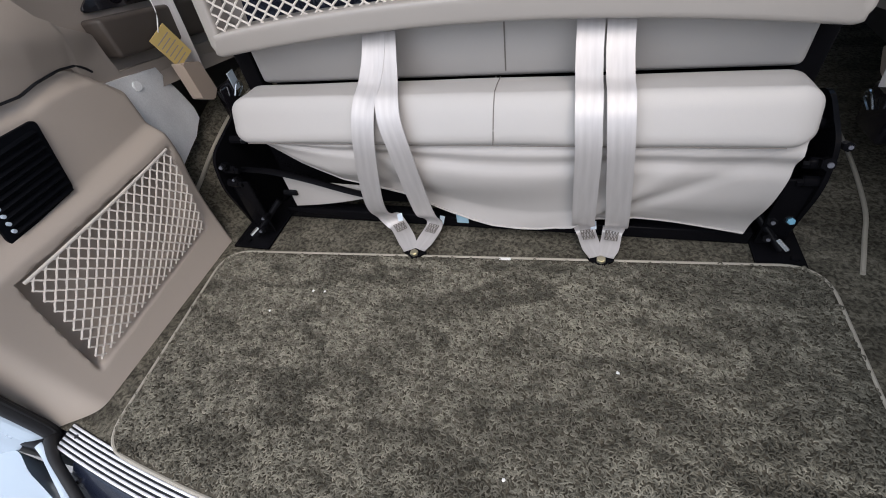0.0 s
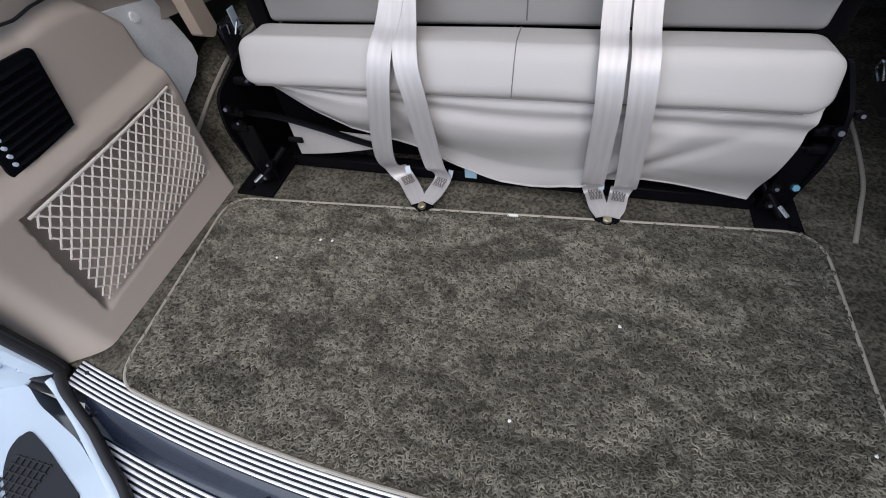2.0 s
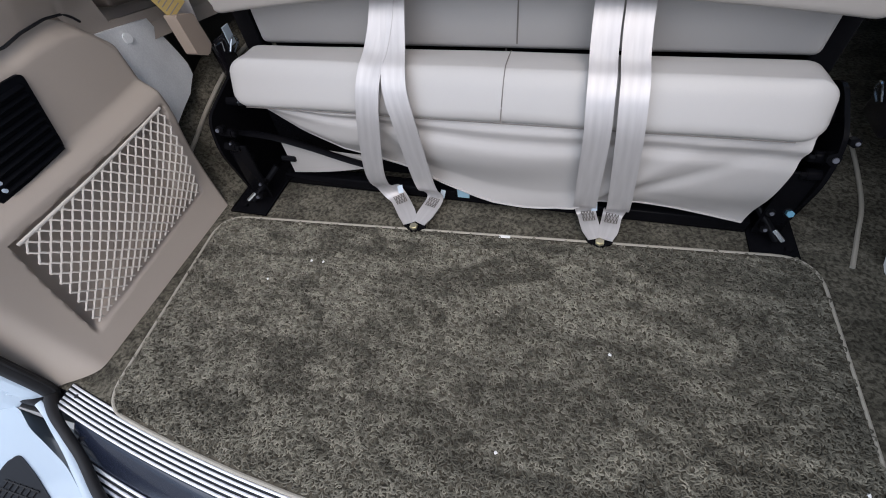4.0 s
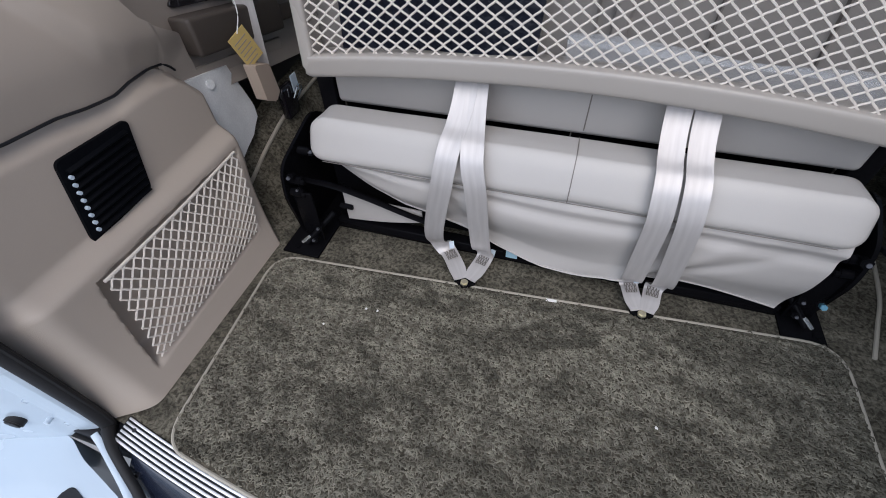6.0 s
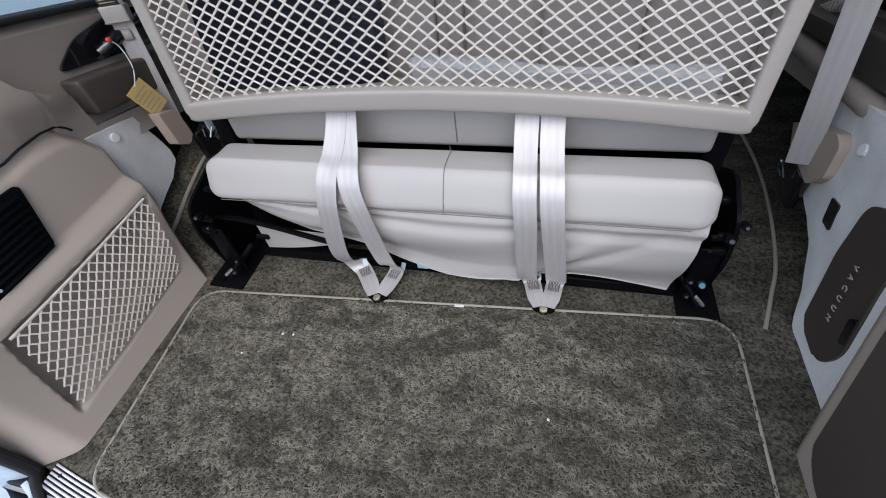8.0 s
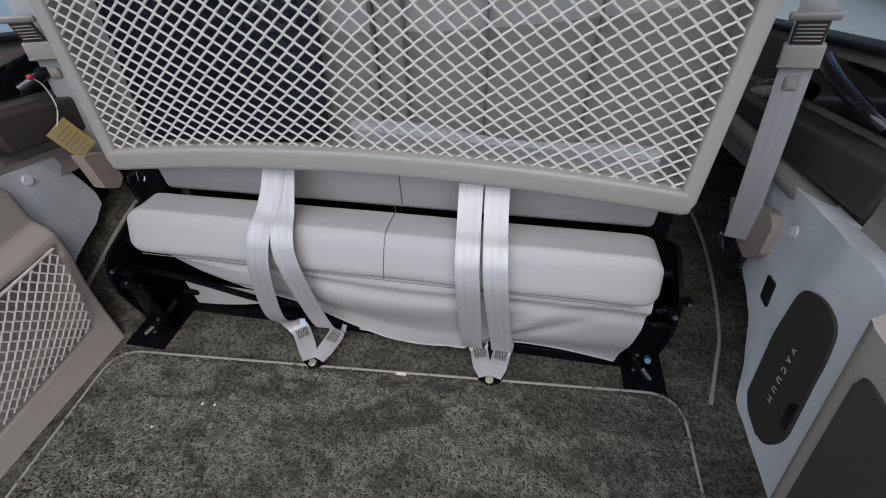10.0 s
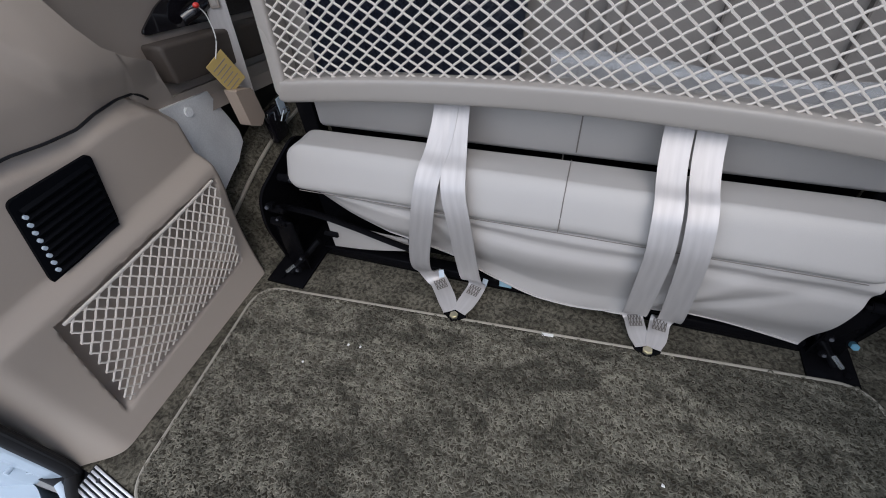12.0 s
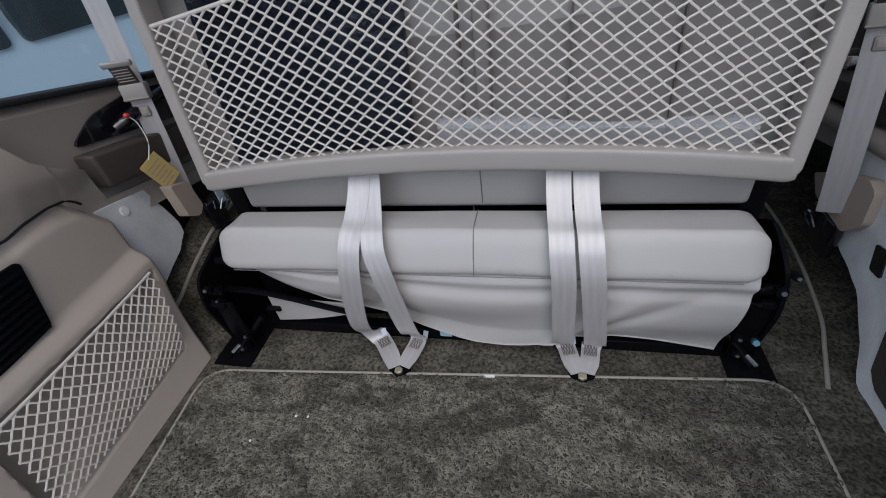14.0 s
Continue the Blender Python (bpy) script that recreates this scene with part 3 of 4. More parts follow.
def side_trim():
    t = thing("side_trim_panel", "beige moulded side trim with net pocket and vent", "trim panel")

    def face(u, v):
        y_rear = -0.545
        z = v * 0.5
        y_end = along([(0, -0.012), (0.26, 0.050), (0.30, 0.055), (0.5, 0.065)], z)
        y = y_rear + (y_end - y_rear) * u
        z = v * along(TOP_LEFT, y)
        x = trim_x(y, z) + 0.058 * in_quad(y, z)
        x += 0.075 * (1 - step01(0.0, 0.16, u)) ** 1.6
        x += 0.05 * step01(0.955, 1.0, u) ** 2
        return (-x, y, max(z, 0.001))

    part("body", sheet(130, 100, face, back=(-0.05, 0, 0)), TRIM, t, sharp=60)
    line = []
    for k in range(60):
        y = -0.495 + 0.52 * k / 59
        z = along(TOP_LEFT, y)
        line.append((-(0.774 + 0.05 * step01(-0.2, 0.2, y)), y + 0.015, z + 0.004))
    part("seam_gap", tube([Vector(q) for q in line], 0.0026, 6), GROOVE, t, "dark joint line")
    # net across the pocket
    a, b, c, d = Vector((-0.714, -0.374, 0.241)), Vector((-0.716, 0.012, 0.250)), Vector((-0.676, -0.060, 0.074)), Vector((-0.674, -0.416, 0.058))

    def spot(u, v):
        top = a.lerp(b, u) + Vector((0.003 * math.sin(math.pi * u), 0, -0.002 * math.sin(math.pi * u)))
        low = d.lerp(c, u)
        return low.lerp(top, v) + Vector((0.012 * math.sin(math.pi * v), 0, 0))

    part("net", diamond_net(spot, 15, 17, 0.0019), CORD, t, "cream diamond mesh net")
    part("elastic", tube([spot(k / 24, 1.0) for k in range(25)], 0.0032, 8), CORD, t, "cream elastic top cord")
    # louvred vent
    shape = slab(rounded([(-0.330, 0.284), (-0.184, 0.292), (-0.142, 0.418), (-0.288, 0.424)], 0.012), -0.772, -0.7450, 0.0, "x")
    for v in shape.verts:
        v.co.x -= 0.10 * max(0, v.co.z - 0.28)
    vent = part("vent", shape, VENTBLACK, t, "black louvred air vent")
    for k in range(9):
        z = 0.298 + 0.0133 * k
        dx, dy = -0.0445 - 0.10 * (z - 0.28), 0.012 + 0.27 * (z - 0.298)
        bm = box((-0.0045, -0.062, -0.0014), (0.0045, 0.062, 0.0014), 0.0008, 2)
        bmesh.ops.transform(bm, matrix=pose(-0.697 + dx, -0.262 + dy, z, 0, 35, 0), verts=bm.verts)
        part("slat", bm, VENTBLACK, vent)
        # pale blue dots stand in for light coming through the slat gaps
        if k < 8:
            part("slat_light", rod((-0.700 + dx, -0.322 + dy, z + 0.004), (-0.694 + dx, -0.322 + dy, z + 0.004), 0.0036, 10), PALE_BLUE, vent, "pale dot standing in for light between the slats")
    part("screw", rod((-0.768, -0.480, 0.170), (-0.760, -0.480, 0.170), 0.004, 10), PAPER, t)


def diamond_net(spot, cols, rows, r, sag=0.0):
    """Zigzag cords that cross in diamonds over the surface spot(u, v)."""
    bm = bmesh.new()
    for c in range(-rows, cols + 1):
        for way in (1, -1):
            path = []
            for k in range(rows * 4 + 1):
                s = k / (rows * 4)
                # straight run with a short parallel stretch at each knot
                f = s * rows
                w = f - math.floor(f)
                f = math.floor(f) + 0.35 * w + 0.65 * step01(0.0, 1.0, w)
                u = (c + (f * 0.5 if way == 1 else rows * 0.5 - f * 0.5) + rows * 0.25) / cols
                path.append((u, s))
            run = []
            for u, s in path:
                if -0.0001 <= u <= 1.0001:
                    run.append(spot(u, s) + Vector((0, 0, 0)))
                else:
                    if len(run) > 1:
                        tube(run, r, 5, bm)
                    run = []
            if len(run) > 1:
                tube(run, r, 5, bm)
    return bm


side_trim()


def upper_trim(s):
    """Moulded quarter panel above the side trim, running forward under the door armrest."""
    top = thing("upper_side_trim", "smooth beige upper quarter trim with rounded shoulder", "trim panel", "upper quarter trims")

    def face(u, v):
        y = -0.56 + (0.98 if s < 0 else 0.64) * u
        z0 = along(TOP_LEFT, y) + 0.004 if y < -0.0 else along([(0.0, 0.412), (0.04, 0.385), (0.08, 0.358), (0.14, 0.346), (0.22, 0.332), (0.30, 0.316), (0.42, 0.29)], y)
        z1 = along([(-0.56, 0.95), (-0.30, 0.95), (-0.12, 0.90), (-0.065, 0.76), (-0.050, 0.63), (-0.044, 0.585), (-0.027, 0.545), (0.0, 0.522), (0.020, 0.508), (0.050, 0.491), (0.070, 0.480), (0.078, 0.472), (0.087, 0.392), (0.20, 0.370), (0.42, 0.333)], y)
        z = z0 + (z1 - z0) * v
        w = (z - z0) / 0.5
        x = 0.728 - 0.012 * math.sin(min(1, w * 3.2) * math.pi / 2) + 0.20 * step01(0.10, 0.9, w) + 0.05 * step01(-0.2, 0.2, y)
        x -= 0.026 * step01(-0.01, 0.07, z - along([(-0.30, 0.78), (-0.19, 0.60), (-0.127, 0.50), (-0.087, 0.463), (-0.02, 0.44)], y)) * step01(-0.32, -0.16, y)
        return (s * x, y, z)

    part("body", sheet(180, 50, face, back=(s * 0.010, 0, 0)), TRIM, top, sharp=60)
    top.location = (s * (0.050 if s < 0 else 0.025), 0.015, 0)


upper_trim(-1)
upper_trim(1)


def lower_right_trim():
    t = thing("side_trim_panel", "beige moulded side trim with dark brown inset panel", "trim panel")

    def face(u, v):
        z = 0.001 + 0.50 * v
        y1 = -0.215 + 0.13 * z
        y = -0.52 + (y1 + 0.52) * u
        x = 0.688 - 0.14 * z + 0.05 * step01(0.90, 1.0, u) ** 2
        return (x, y, z)

    part("body", sheet(30, 30, face, back=(0.05, 0, 0)), TRIM, t, sharp=60)
    inset = rounded([(-0.50, 0.02), (-0.262, 0.045), (-0.207, 0.46), (-0.50, 0.46)], [0.005, 0.05, 0.02, 0.005])
    bm = slab(inset, 0.0, 0.006, 0.003, "x")
    for v in bm.verts:
        v.co.x = 0.688 - 0.14 * v.co.z + 0.002 - v.co.x
    part("inset", bm, BROWN, t, "dark brown padded inset")


lower_right_trim()


# ---- grey lined kick walls ----
def wall_top(y):
    return along([(-0.2, 0.430), (0.0, 0.428), (0.08, 0.412), (0.14, 0.398), (0.30, 0.362), (0.42, 0.338), (0.64, 0.29)], y)


def wall_foot(y):
    """Lower edge of the right lining, which lifts off the carpet towards the front."""
    return along([(-0.20, 0.0), (0.02, 0.0), (0.075, 0.062), (0.165, 0.115), (0.245, 0.122), (0.46, 0.122)], y)


def lining_end(z):
    """Where the left lining meets the carpeted arch."""
    return along([(0.0, -0.05), (0.15, 0.04), (0.19, 0.17), (0.225, 0.225), (0.26, 0.232), (0.30, 0.224), (0.40, 0.198)], z)


def kick_wall(s):
    w = thing("wall_left" if s < 0 else "wall_right", "grey fabric lined side wall beside the sofa", "wall", kind="structure")

    def face(u, v):
        y = -0.20 + (lining_end(0.385 * v) + 0.20 if s < 0 else 0.66) * u
        x = 0.752 + (0.045 if s < 0 else -0.008) * v + 0.17 * max(0.0, y - 0.04)
        x += 0.003 * noise.noise(Vector((y * 14, v * 6, s)))
        z = v * (wall_top(y) - 0.028) if s < 0 else wall_foot(y) + v * (wall_top(y) - wall_foot(y))
        return (s * x, y, max(0.0, z))

    part("lining", sheet(50, 24, face, back=(s * 0.04, 0, 0)), FELT, w)
    return face


RIGHT = kick_wall(1)
LEFT = kick_wall(-1)


def wall_point(y, z, s=1):
    """A point on the kick wall at a length and height."""
    v = z / (wall_top(y) - 0.028) if s < 0 else (z - wall_foot(y)) / (wall_top(y) - wall_foot(y))
    u = (y + 0.20) / (lining_end(0.385 * v) + 0.20 if s < 0 else 0.66)
    return Vector((RIGHT if s > 0 else LEFT)(u, v))


def on_wall(outline, proud, name, material, parent=None, label="", bevel=0.0):
    """A plate that lies on the right wall: outline in length and height."""
    bm = bmesh.new()
    hi = [bm.verts.new(wall_point(y, z) + Vector((-proud, 0, proud * 0.2))) for y, z in outline]
    lo = [bm.verts.new(wall_point(y, z) + Vector((0.004, 0, 0))) for y, z in outline]
    f = bm.faces.new(hi)
    for k in range(len(hi)):
        bm.faces.new((hi[k], lo[k], lo[(k + 1) % len(hi)], hi[(k + 1) % len(hi)]))
    if bevel:
        bmesh.ops.bevel(bm, geom=list(f.edges), offset=bevel, segments=3, affect="EDGES")
    return part(name, bm, material, parent, label)


def vacuum_panel():
    p = thing("vacuum_panel", "dark brown rounded vacuum cover lettered VACUUM on grey wall", "cover panel")
    out = rounded([(-0.106, 0.100), (-0.083, 0.040), (0.006, 0.040), (0.058, 0.225), (0.062, 0.306), (0.016, 0.336), (-0.036, 0.327), (-0.056, 0.28)], [0.028, 0.026, 0.03, 0.04, 0.024, 0.03, 0.026, 0.04])
    on_wall(out, 0.006, "cover", BROWN, p, "", 0.003)
    # lettering runs down the cover
    cur = bpy.data.curves.new("lettering", "FONT")
    cur.body, cur.size, cur.extrude, cur.align_x, cur.align_y, cur.space_character = "VACUUM", 0.0165, 0.0008, "CENTER", "CENTER", 2.3
    tmp = bpy.data.objects.new("tmp", cur)
    me = bpy.data.meshes.new_from_object(tmp)
    me.materials.append(LETTER)
    bpy.data.objects.remove(tmp)
    ob = new("lettering", me)
    ob.parent = p
    a, b = wall_point(-0.006, 0.258), wall_point(-0.044, 0.102)
    ex = (b - a).normalized()
    nrm = ex.cross(Vector((0, 1, 0))).normalized()
    nrm = nrm if nrm.x < 0 else -nrm
    ey = nrm.cross(ex)
    m = Matrix((ex, ey, nrm)).transposed().to_4x4()
    m.translation = (a + b) / 2 + nrm * 0.011
    ob.matrix_world = m
    tagged(ob, "raised silver letters VACUUM")
    on_wall(rounded([(-0.098, 0.128), (-0.083, 0.116), (-0.068, 0.166), (-0.081, 0.184)], 0.006), 0.0085, "finger_slot", GLOSS, p, "dark finger slot")
    hole = on_wall(rounded([(0.166, 0.172), (0.182, 0.222), (0.138, 0.236), (0.124, 0.182)], 0.010), 0.003, "wall_socket", GLOSS)
    tagged(hole, "black recessed socket in grey fabric wall", "socket")
    for y, z, s in ((0.186, 0.326, 1), (-0.19, 0.12, 1), (0.112, 0.352, -1)):
        c = wall_point(y, z, s)
        ob = part("trim_clip", rod(c + Vector((s * 0.002, 0, 0)), c - Vector((s * 0.006, 0, -0.001)), 0.011, 16), FELT)
        tagged(ob, "round grey trim clip pressed into fabric wall", "clip", "trim clips")


vacuum_panel()


# ---- doors with armrests and windows ----
def fall(y, z):
    """The door's lines drop gently towards the front."""
    return z - 0.17 * (y - 0.10)


def fallen(bm):
    for v in bm.verts:
        v.co.z = fall(v.co.y, v.co.z)
    return bm


def door(s):
    d = thing("door_1" if s < 0 else "door_2", "beige door trim with dark brown armrest and black gloss inlay", "door", kind="structure")

    def face(u, v):
        y = -0.02 + 1.5 * u
        z = 0.30 + 0.295 * v
        x = 0.785 + 0.02 * math.sin(v * math.pi) + 0.05 * v + 0.03 * step01(0.9, 1, v)
        return (s * x, y, fall(y, z))

    d.location = (s * 0.030, 0.028, 0.025)
    part("panel", sheet(30, 20, face, back=(s * 0.04, 0, 0)), TRIM_DARK, d)
    arm = sheet(40, 24, lambda u, v: (s * (0.80 - 0.038 * min(1, 1.6 * math.sin(math.pi * v)) * min(1, 7 * u + 0.15)), 0.122 + 0.62 * u, 0.396 + 0.066 * v), back=(s * 0.05, 0, 0))
    part("armrest", fallen(arm), BROWN, d, "dark brown padded leather armrest")
    end = box((min(s * 0.757, s * 0.815), 0.082, 0.388), (max(s * 0.757, s * 0.815), 0.40, 0.468), 0.009, 4)
    part("armrest_end", fallen(end), BROWN, d, "dark brown leather armrest end")
    inlay = slab([(y, z) for y, z in rounded([(0.105, 0.478), (0.85, 0.478), (0.85, 0.572), (0.32, 0.568), (0.19, 0.535)], 0.03)], 0, 0.006, 0.002, "x")
    for v in inlay.verts:
        v.co.x = s * (0.832 - v.co.x)
    part("inlay", fallen(inlay), GLOSS, d, "black gloss door inlay")
    part("pull_handle", tube(smooth_path([(s * 0.815, 0.22, 0.475), (s * 0.79, 0.26, 0.49), (s * 0.785, 0.36, 0.505), (s * 0.80, 0.44, 0.51)], 6), 0.014, 10), GLOSS, d, "black door pull")
    part("window_sill", fallen(box((min(s * 0.83, s * 0.90), -0.05, 0.586), (max(s * 0.83, s * 0.90), 1.5, 0.600), 0.006)), RUBBER, d, "black window seal")
    pane = part("pane", box((min(s * 0.865, s * 0.869), -0.05, 0.35), (max(s * 0.865, s * 0.869), 1.5, 1.03), 0.0), GLASS, d, "clear window glass")
    pane.visible_shadow = False
    if s > 0:
        roll = smooth_path([(0.772, y, 0.345 - 0.10 * (y - 0.10)) for y in (0.03, 0.15, 0.30, 0.45, 0.62, 0.80)], 6)
        part("armrest_roll", tube(roll, 0.024, 16), TRIM, d, "beige padded roll under the armrest")
        lens = bmesh.new()
        bmesh.ops.create_uvsphere(lens, u_segments=24, v_segments=12, radius=1)
        for v in lens.verts:
            v.co = Vector((0.797 + v.co.x * 0.012, 0.585 + v.co.y * 0.068, 0.385 + v.co.z * 0.016 - 0.03 * v.co.y))
        lamp = part("courtesy_lamp", lens, LENS, d, "clear ribbed courtesy lamp lens")
        for k in range(9):
            y = 0.535 + 0.0125 * k
            half = 0.015 * math.sqrt(max(0.05, 1 - ((y - 0.585) / 0.068) ** 2))
            zc = 0.385 - 0.44 * (y - 0.585)
            part("lens_rib", box((0.7835, y - 0.0014, zc - half), (0.790, y + 0.0014, zc + half), 0.0008, 1), TRIM_DARK, lamp)
        bezel = bmesh.new()
        bmesh.ops.create_uvsphere(bezel, u_segments=28, v_segments=12, radius=1)
        for v in bezel.verts:
            v.co = Vector((0.806 + v.co.x * 0.012, 0.585 + v.co.y * 0.105, 0.385 + v.co.z * 0.034 - 0.042 * v.co.y))
        part("lamp_bezel", bezel, GLOSS, d, "black gloss lamp surround")


door(-1)
door(1)


def shoulder_belt(s):
    b = thing("shoulder_belt", "grey satin shoulder belt with beige retainer beside the sofa", "seat belt", "shoulder belts")
    foot, top = (Vector((0.702, 0.295, 0.215)), Vector((0.627, 0.395, 1.05))) if s > 0 else (Vector((-0.752, 0.285, 0.26)), Vector((-0.782, 0.400, 1.0)))
    b.location = (0.045, 0, 0) if s > 0 else (-0.035, -0.012, 0.040)
    run = [foot.lerp(top, k / 20) for k in range(21)]
    part("webbing", ribbon(run, 0.048, (0.9 * s, -0.38, 0)), WEB, b)
    c = foot.lerp(top, 0.44 if s > 0 else 0.355)
    up = (top - foot).normalized()
    wide = Vector((0.9 * s, -0.38, 0))
    wide = (wide - up * wide.dot(up)).normalized()
    out = wide.cross(up)
    out = out if out.y < 0 else -out
    m = Matrix((wide, out, up)).transposed().to_4x4()
    m.translation = c
    keeper = part("retainer", merge(None, box((-0.029, -0.010, -0.019), (0.029, 0.018, 0.019), 0.004), m), FRAME, b, "beige plastic tongue retainer")
    part("retainer_edge", merge(None, box((-0.0295, 0.012, -0.017), (0.0295, 0.0185, -0.013), 0.001), m), TRIM_DARK, keeper)
    blade = part("tongue", merge(None, box((-0.022, -0.002, 0.0), (0.022, 0.004, 0.050), 0.002), m @ pose(0, 0.010, 0.016, -28, 0, 0)), BROWN, b, "dark belt tongue")
    part("tongue_grip", merge(None, box((-0.034, -0.004, 0.048), (0.034, 0.006, 0.062), 0.004), m @ pose(0, 0.010, 0.016, -28, 0, 0)), FRAME, blade, "beige tongue grip")
    for k in range(5):
        part("grip_rib", merge(None, box((-0.018, 0.003, 0.012 + 0.007 * k), (0.018, 0.0055, 0.0145 + 0.007 * k), 0.0008, 1), m @ pose(0, 0.010, 0.016, -28, 0, 0)), TRIM_DARK, blade)
    stop = part("stop_button", merge(None, box((-0.011, 0.001, -0.058), (0.011, 0.006, -0.034), 0.003), m), TRIM_DARK, b, "grey strap stop button")
    part("button_face", merge(None, box((-0.007, 0.004, -0.053), (0.007, 0.0072, -0.039), 0.002), m), FRAME, stop)
    if s < 0:
        guide = slab(rounded([(0.224, 0.318), (0.278, 0.300), (0.286, 0.222), (0.262, 0.204), (0.228, 0.224)], 0.005), -0.748, -0.714, 0.004, "x")
    if s > 0:
        guide = slab(rounded([(0.262, 0.310), (0.345, 0.276), (0.420, 0.238), (0.384, 0.200), (0.262, 0.188), (0.224, 0.232), (0.234, 0.298)], [0.008, 0.01, 0.008, 0.01, 0.008, 0.012, 0.010]), 0.716, 0.745, 0.004, "x")
    part("guide", guide, surface("pale_beige_plastic", (0.42, 0.34, 0.275), 0.5), b, "pale beige lower belt guide")
    lift, y0, y1 = (0.02, 0.285, 0.390) if s > 0 else (0.05, 0.300, 0.365)
    part("buckle", box((min(s * 0.72, s * 0.745), y0, 0.07 + lift), (max(s * 0.72, s * 0.745), y1, 0.165 + lift), 0.01), GLOSS, b, "black belt buckle")
    part("wire", tube(smooth_path([(s * 0.71, 0.33, 0.13 + lift), (s * 0.70, 0.35, 0.16 + lift), (s * 0.705, 0.37, 0.14 + lift), (s * 0.712, 0.345, 0.12 + lift)], 6), 0.003, 6), CHROME, b, "bright wire clip")
    if s < 0:
        part("sticker", box((-0.718, 0.345, 0.185), (-0.714, 0.372, 0.235), 0.0008, 1), PALE_BLUE, b, "pale blue sticker")


shoulder_belt(-1)
shoulder_belt(1)


def hang_tag():
    t = thing("hang_tag", "yellow cardboard tag on a wire with red clip", "tag", at=(-0.036, 0.006, 0.034))
    bm = box((-0.0008, -0.028, -0.042), (0.0008, 0.028, 0.042), 0.0004, 1)
    m = Matrix.Translation((-0.735, 0.225, 0.358)) @ pose(0, 0, 0, 22, 0, -14)
    card = part("card", merge(None, bm, m), YELLOW, t)
    for k in range(6):
        part("print_line", merge(None, box((0.0009, -0.022, 0.022 - 0.011 * k), (0.0014, 0.02 - 0.006 * (k % 2), 0.0245 - 0.011 * k), 0.0), m), TRIM_DARK, card)
    wire = smooth_path([(-0.745, 0.232, 0.499), (-0.742, 0.245, 0.475), (-0.738, 0.240, 0.43), (-0.735, 0.212, 0.395)], 6)
    part("wire", tube(wire, 0.0014, 6), PAPER, t, "white tie wire")
    bm = bmesh.new()
    bmesh.ops.create_uvsphere(bm, u_segments=14, v_segments=8, radius=0.007)
    bmesh.ops.scale(bm, verts=bm.verts, vec=(1, 1, 0.8))
    bmesh.ops.translate(bm, verts=bm.verts, vec=(-0.745, 0.232, 0.499))
    part("clip", bm, RED, t, "red plastic clip")


hang_tag()


# ---- folding sofa ----
def cushion_at(p):
    """From the flat block of the cushion to its leaning, wedge-shaped place on the frame."""
    deep, up = p[1] / 0.3, (p[2] + 0.018) / 0.115
    return Vector((p[0] * 0.992 + 0.003, 0.008 + (1 - up) * 0.15 * deep + up * (0.044 + 0.084 * deep), 0.262 + up * (0.082 - 0.008 * deep)))


HEADS = {1: [(0.538, 0.045, 0.205, 0.011), (0.556, 0.055, 0.232, 0.008), (0.507, 0.050, 0.070, 0.009), (0.503, 0.030, 0.045, 0.008)],
         -1: [(-0.538, 0.040, 0.208, 0.010), (-0.530, 0.045, 0.170, 0.007), (-0.494, 0.028, 0.068, 0.008), (-0.505, 0.012, 0.040, 0.009)]}


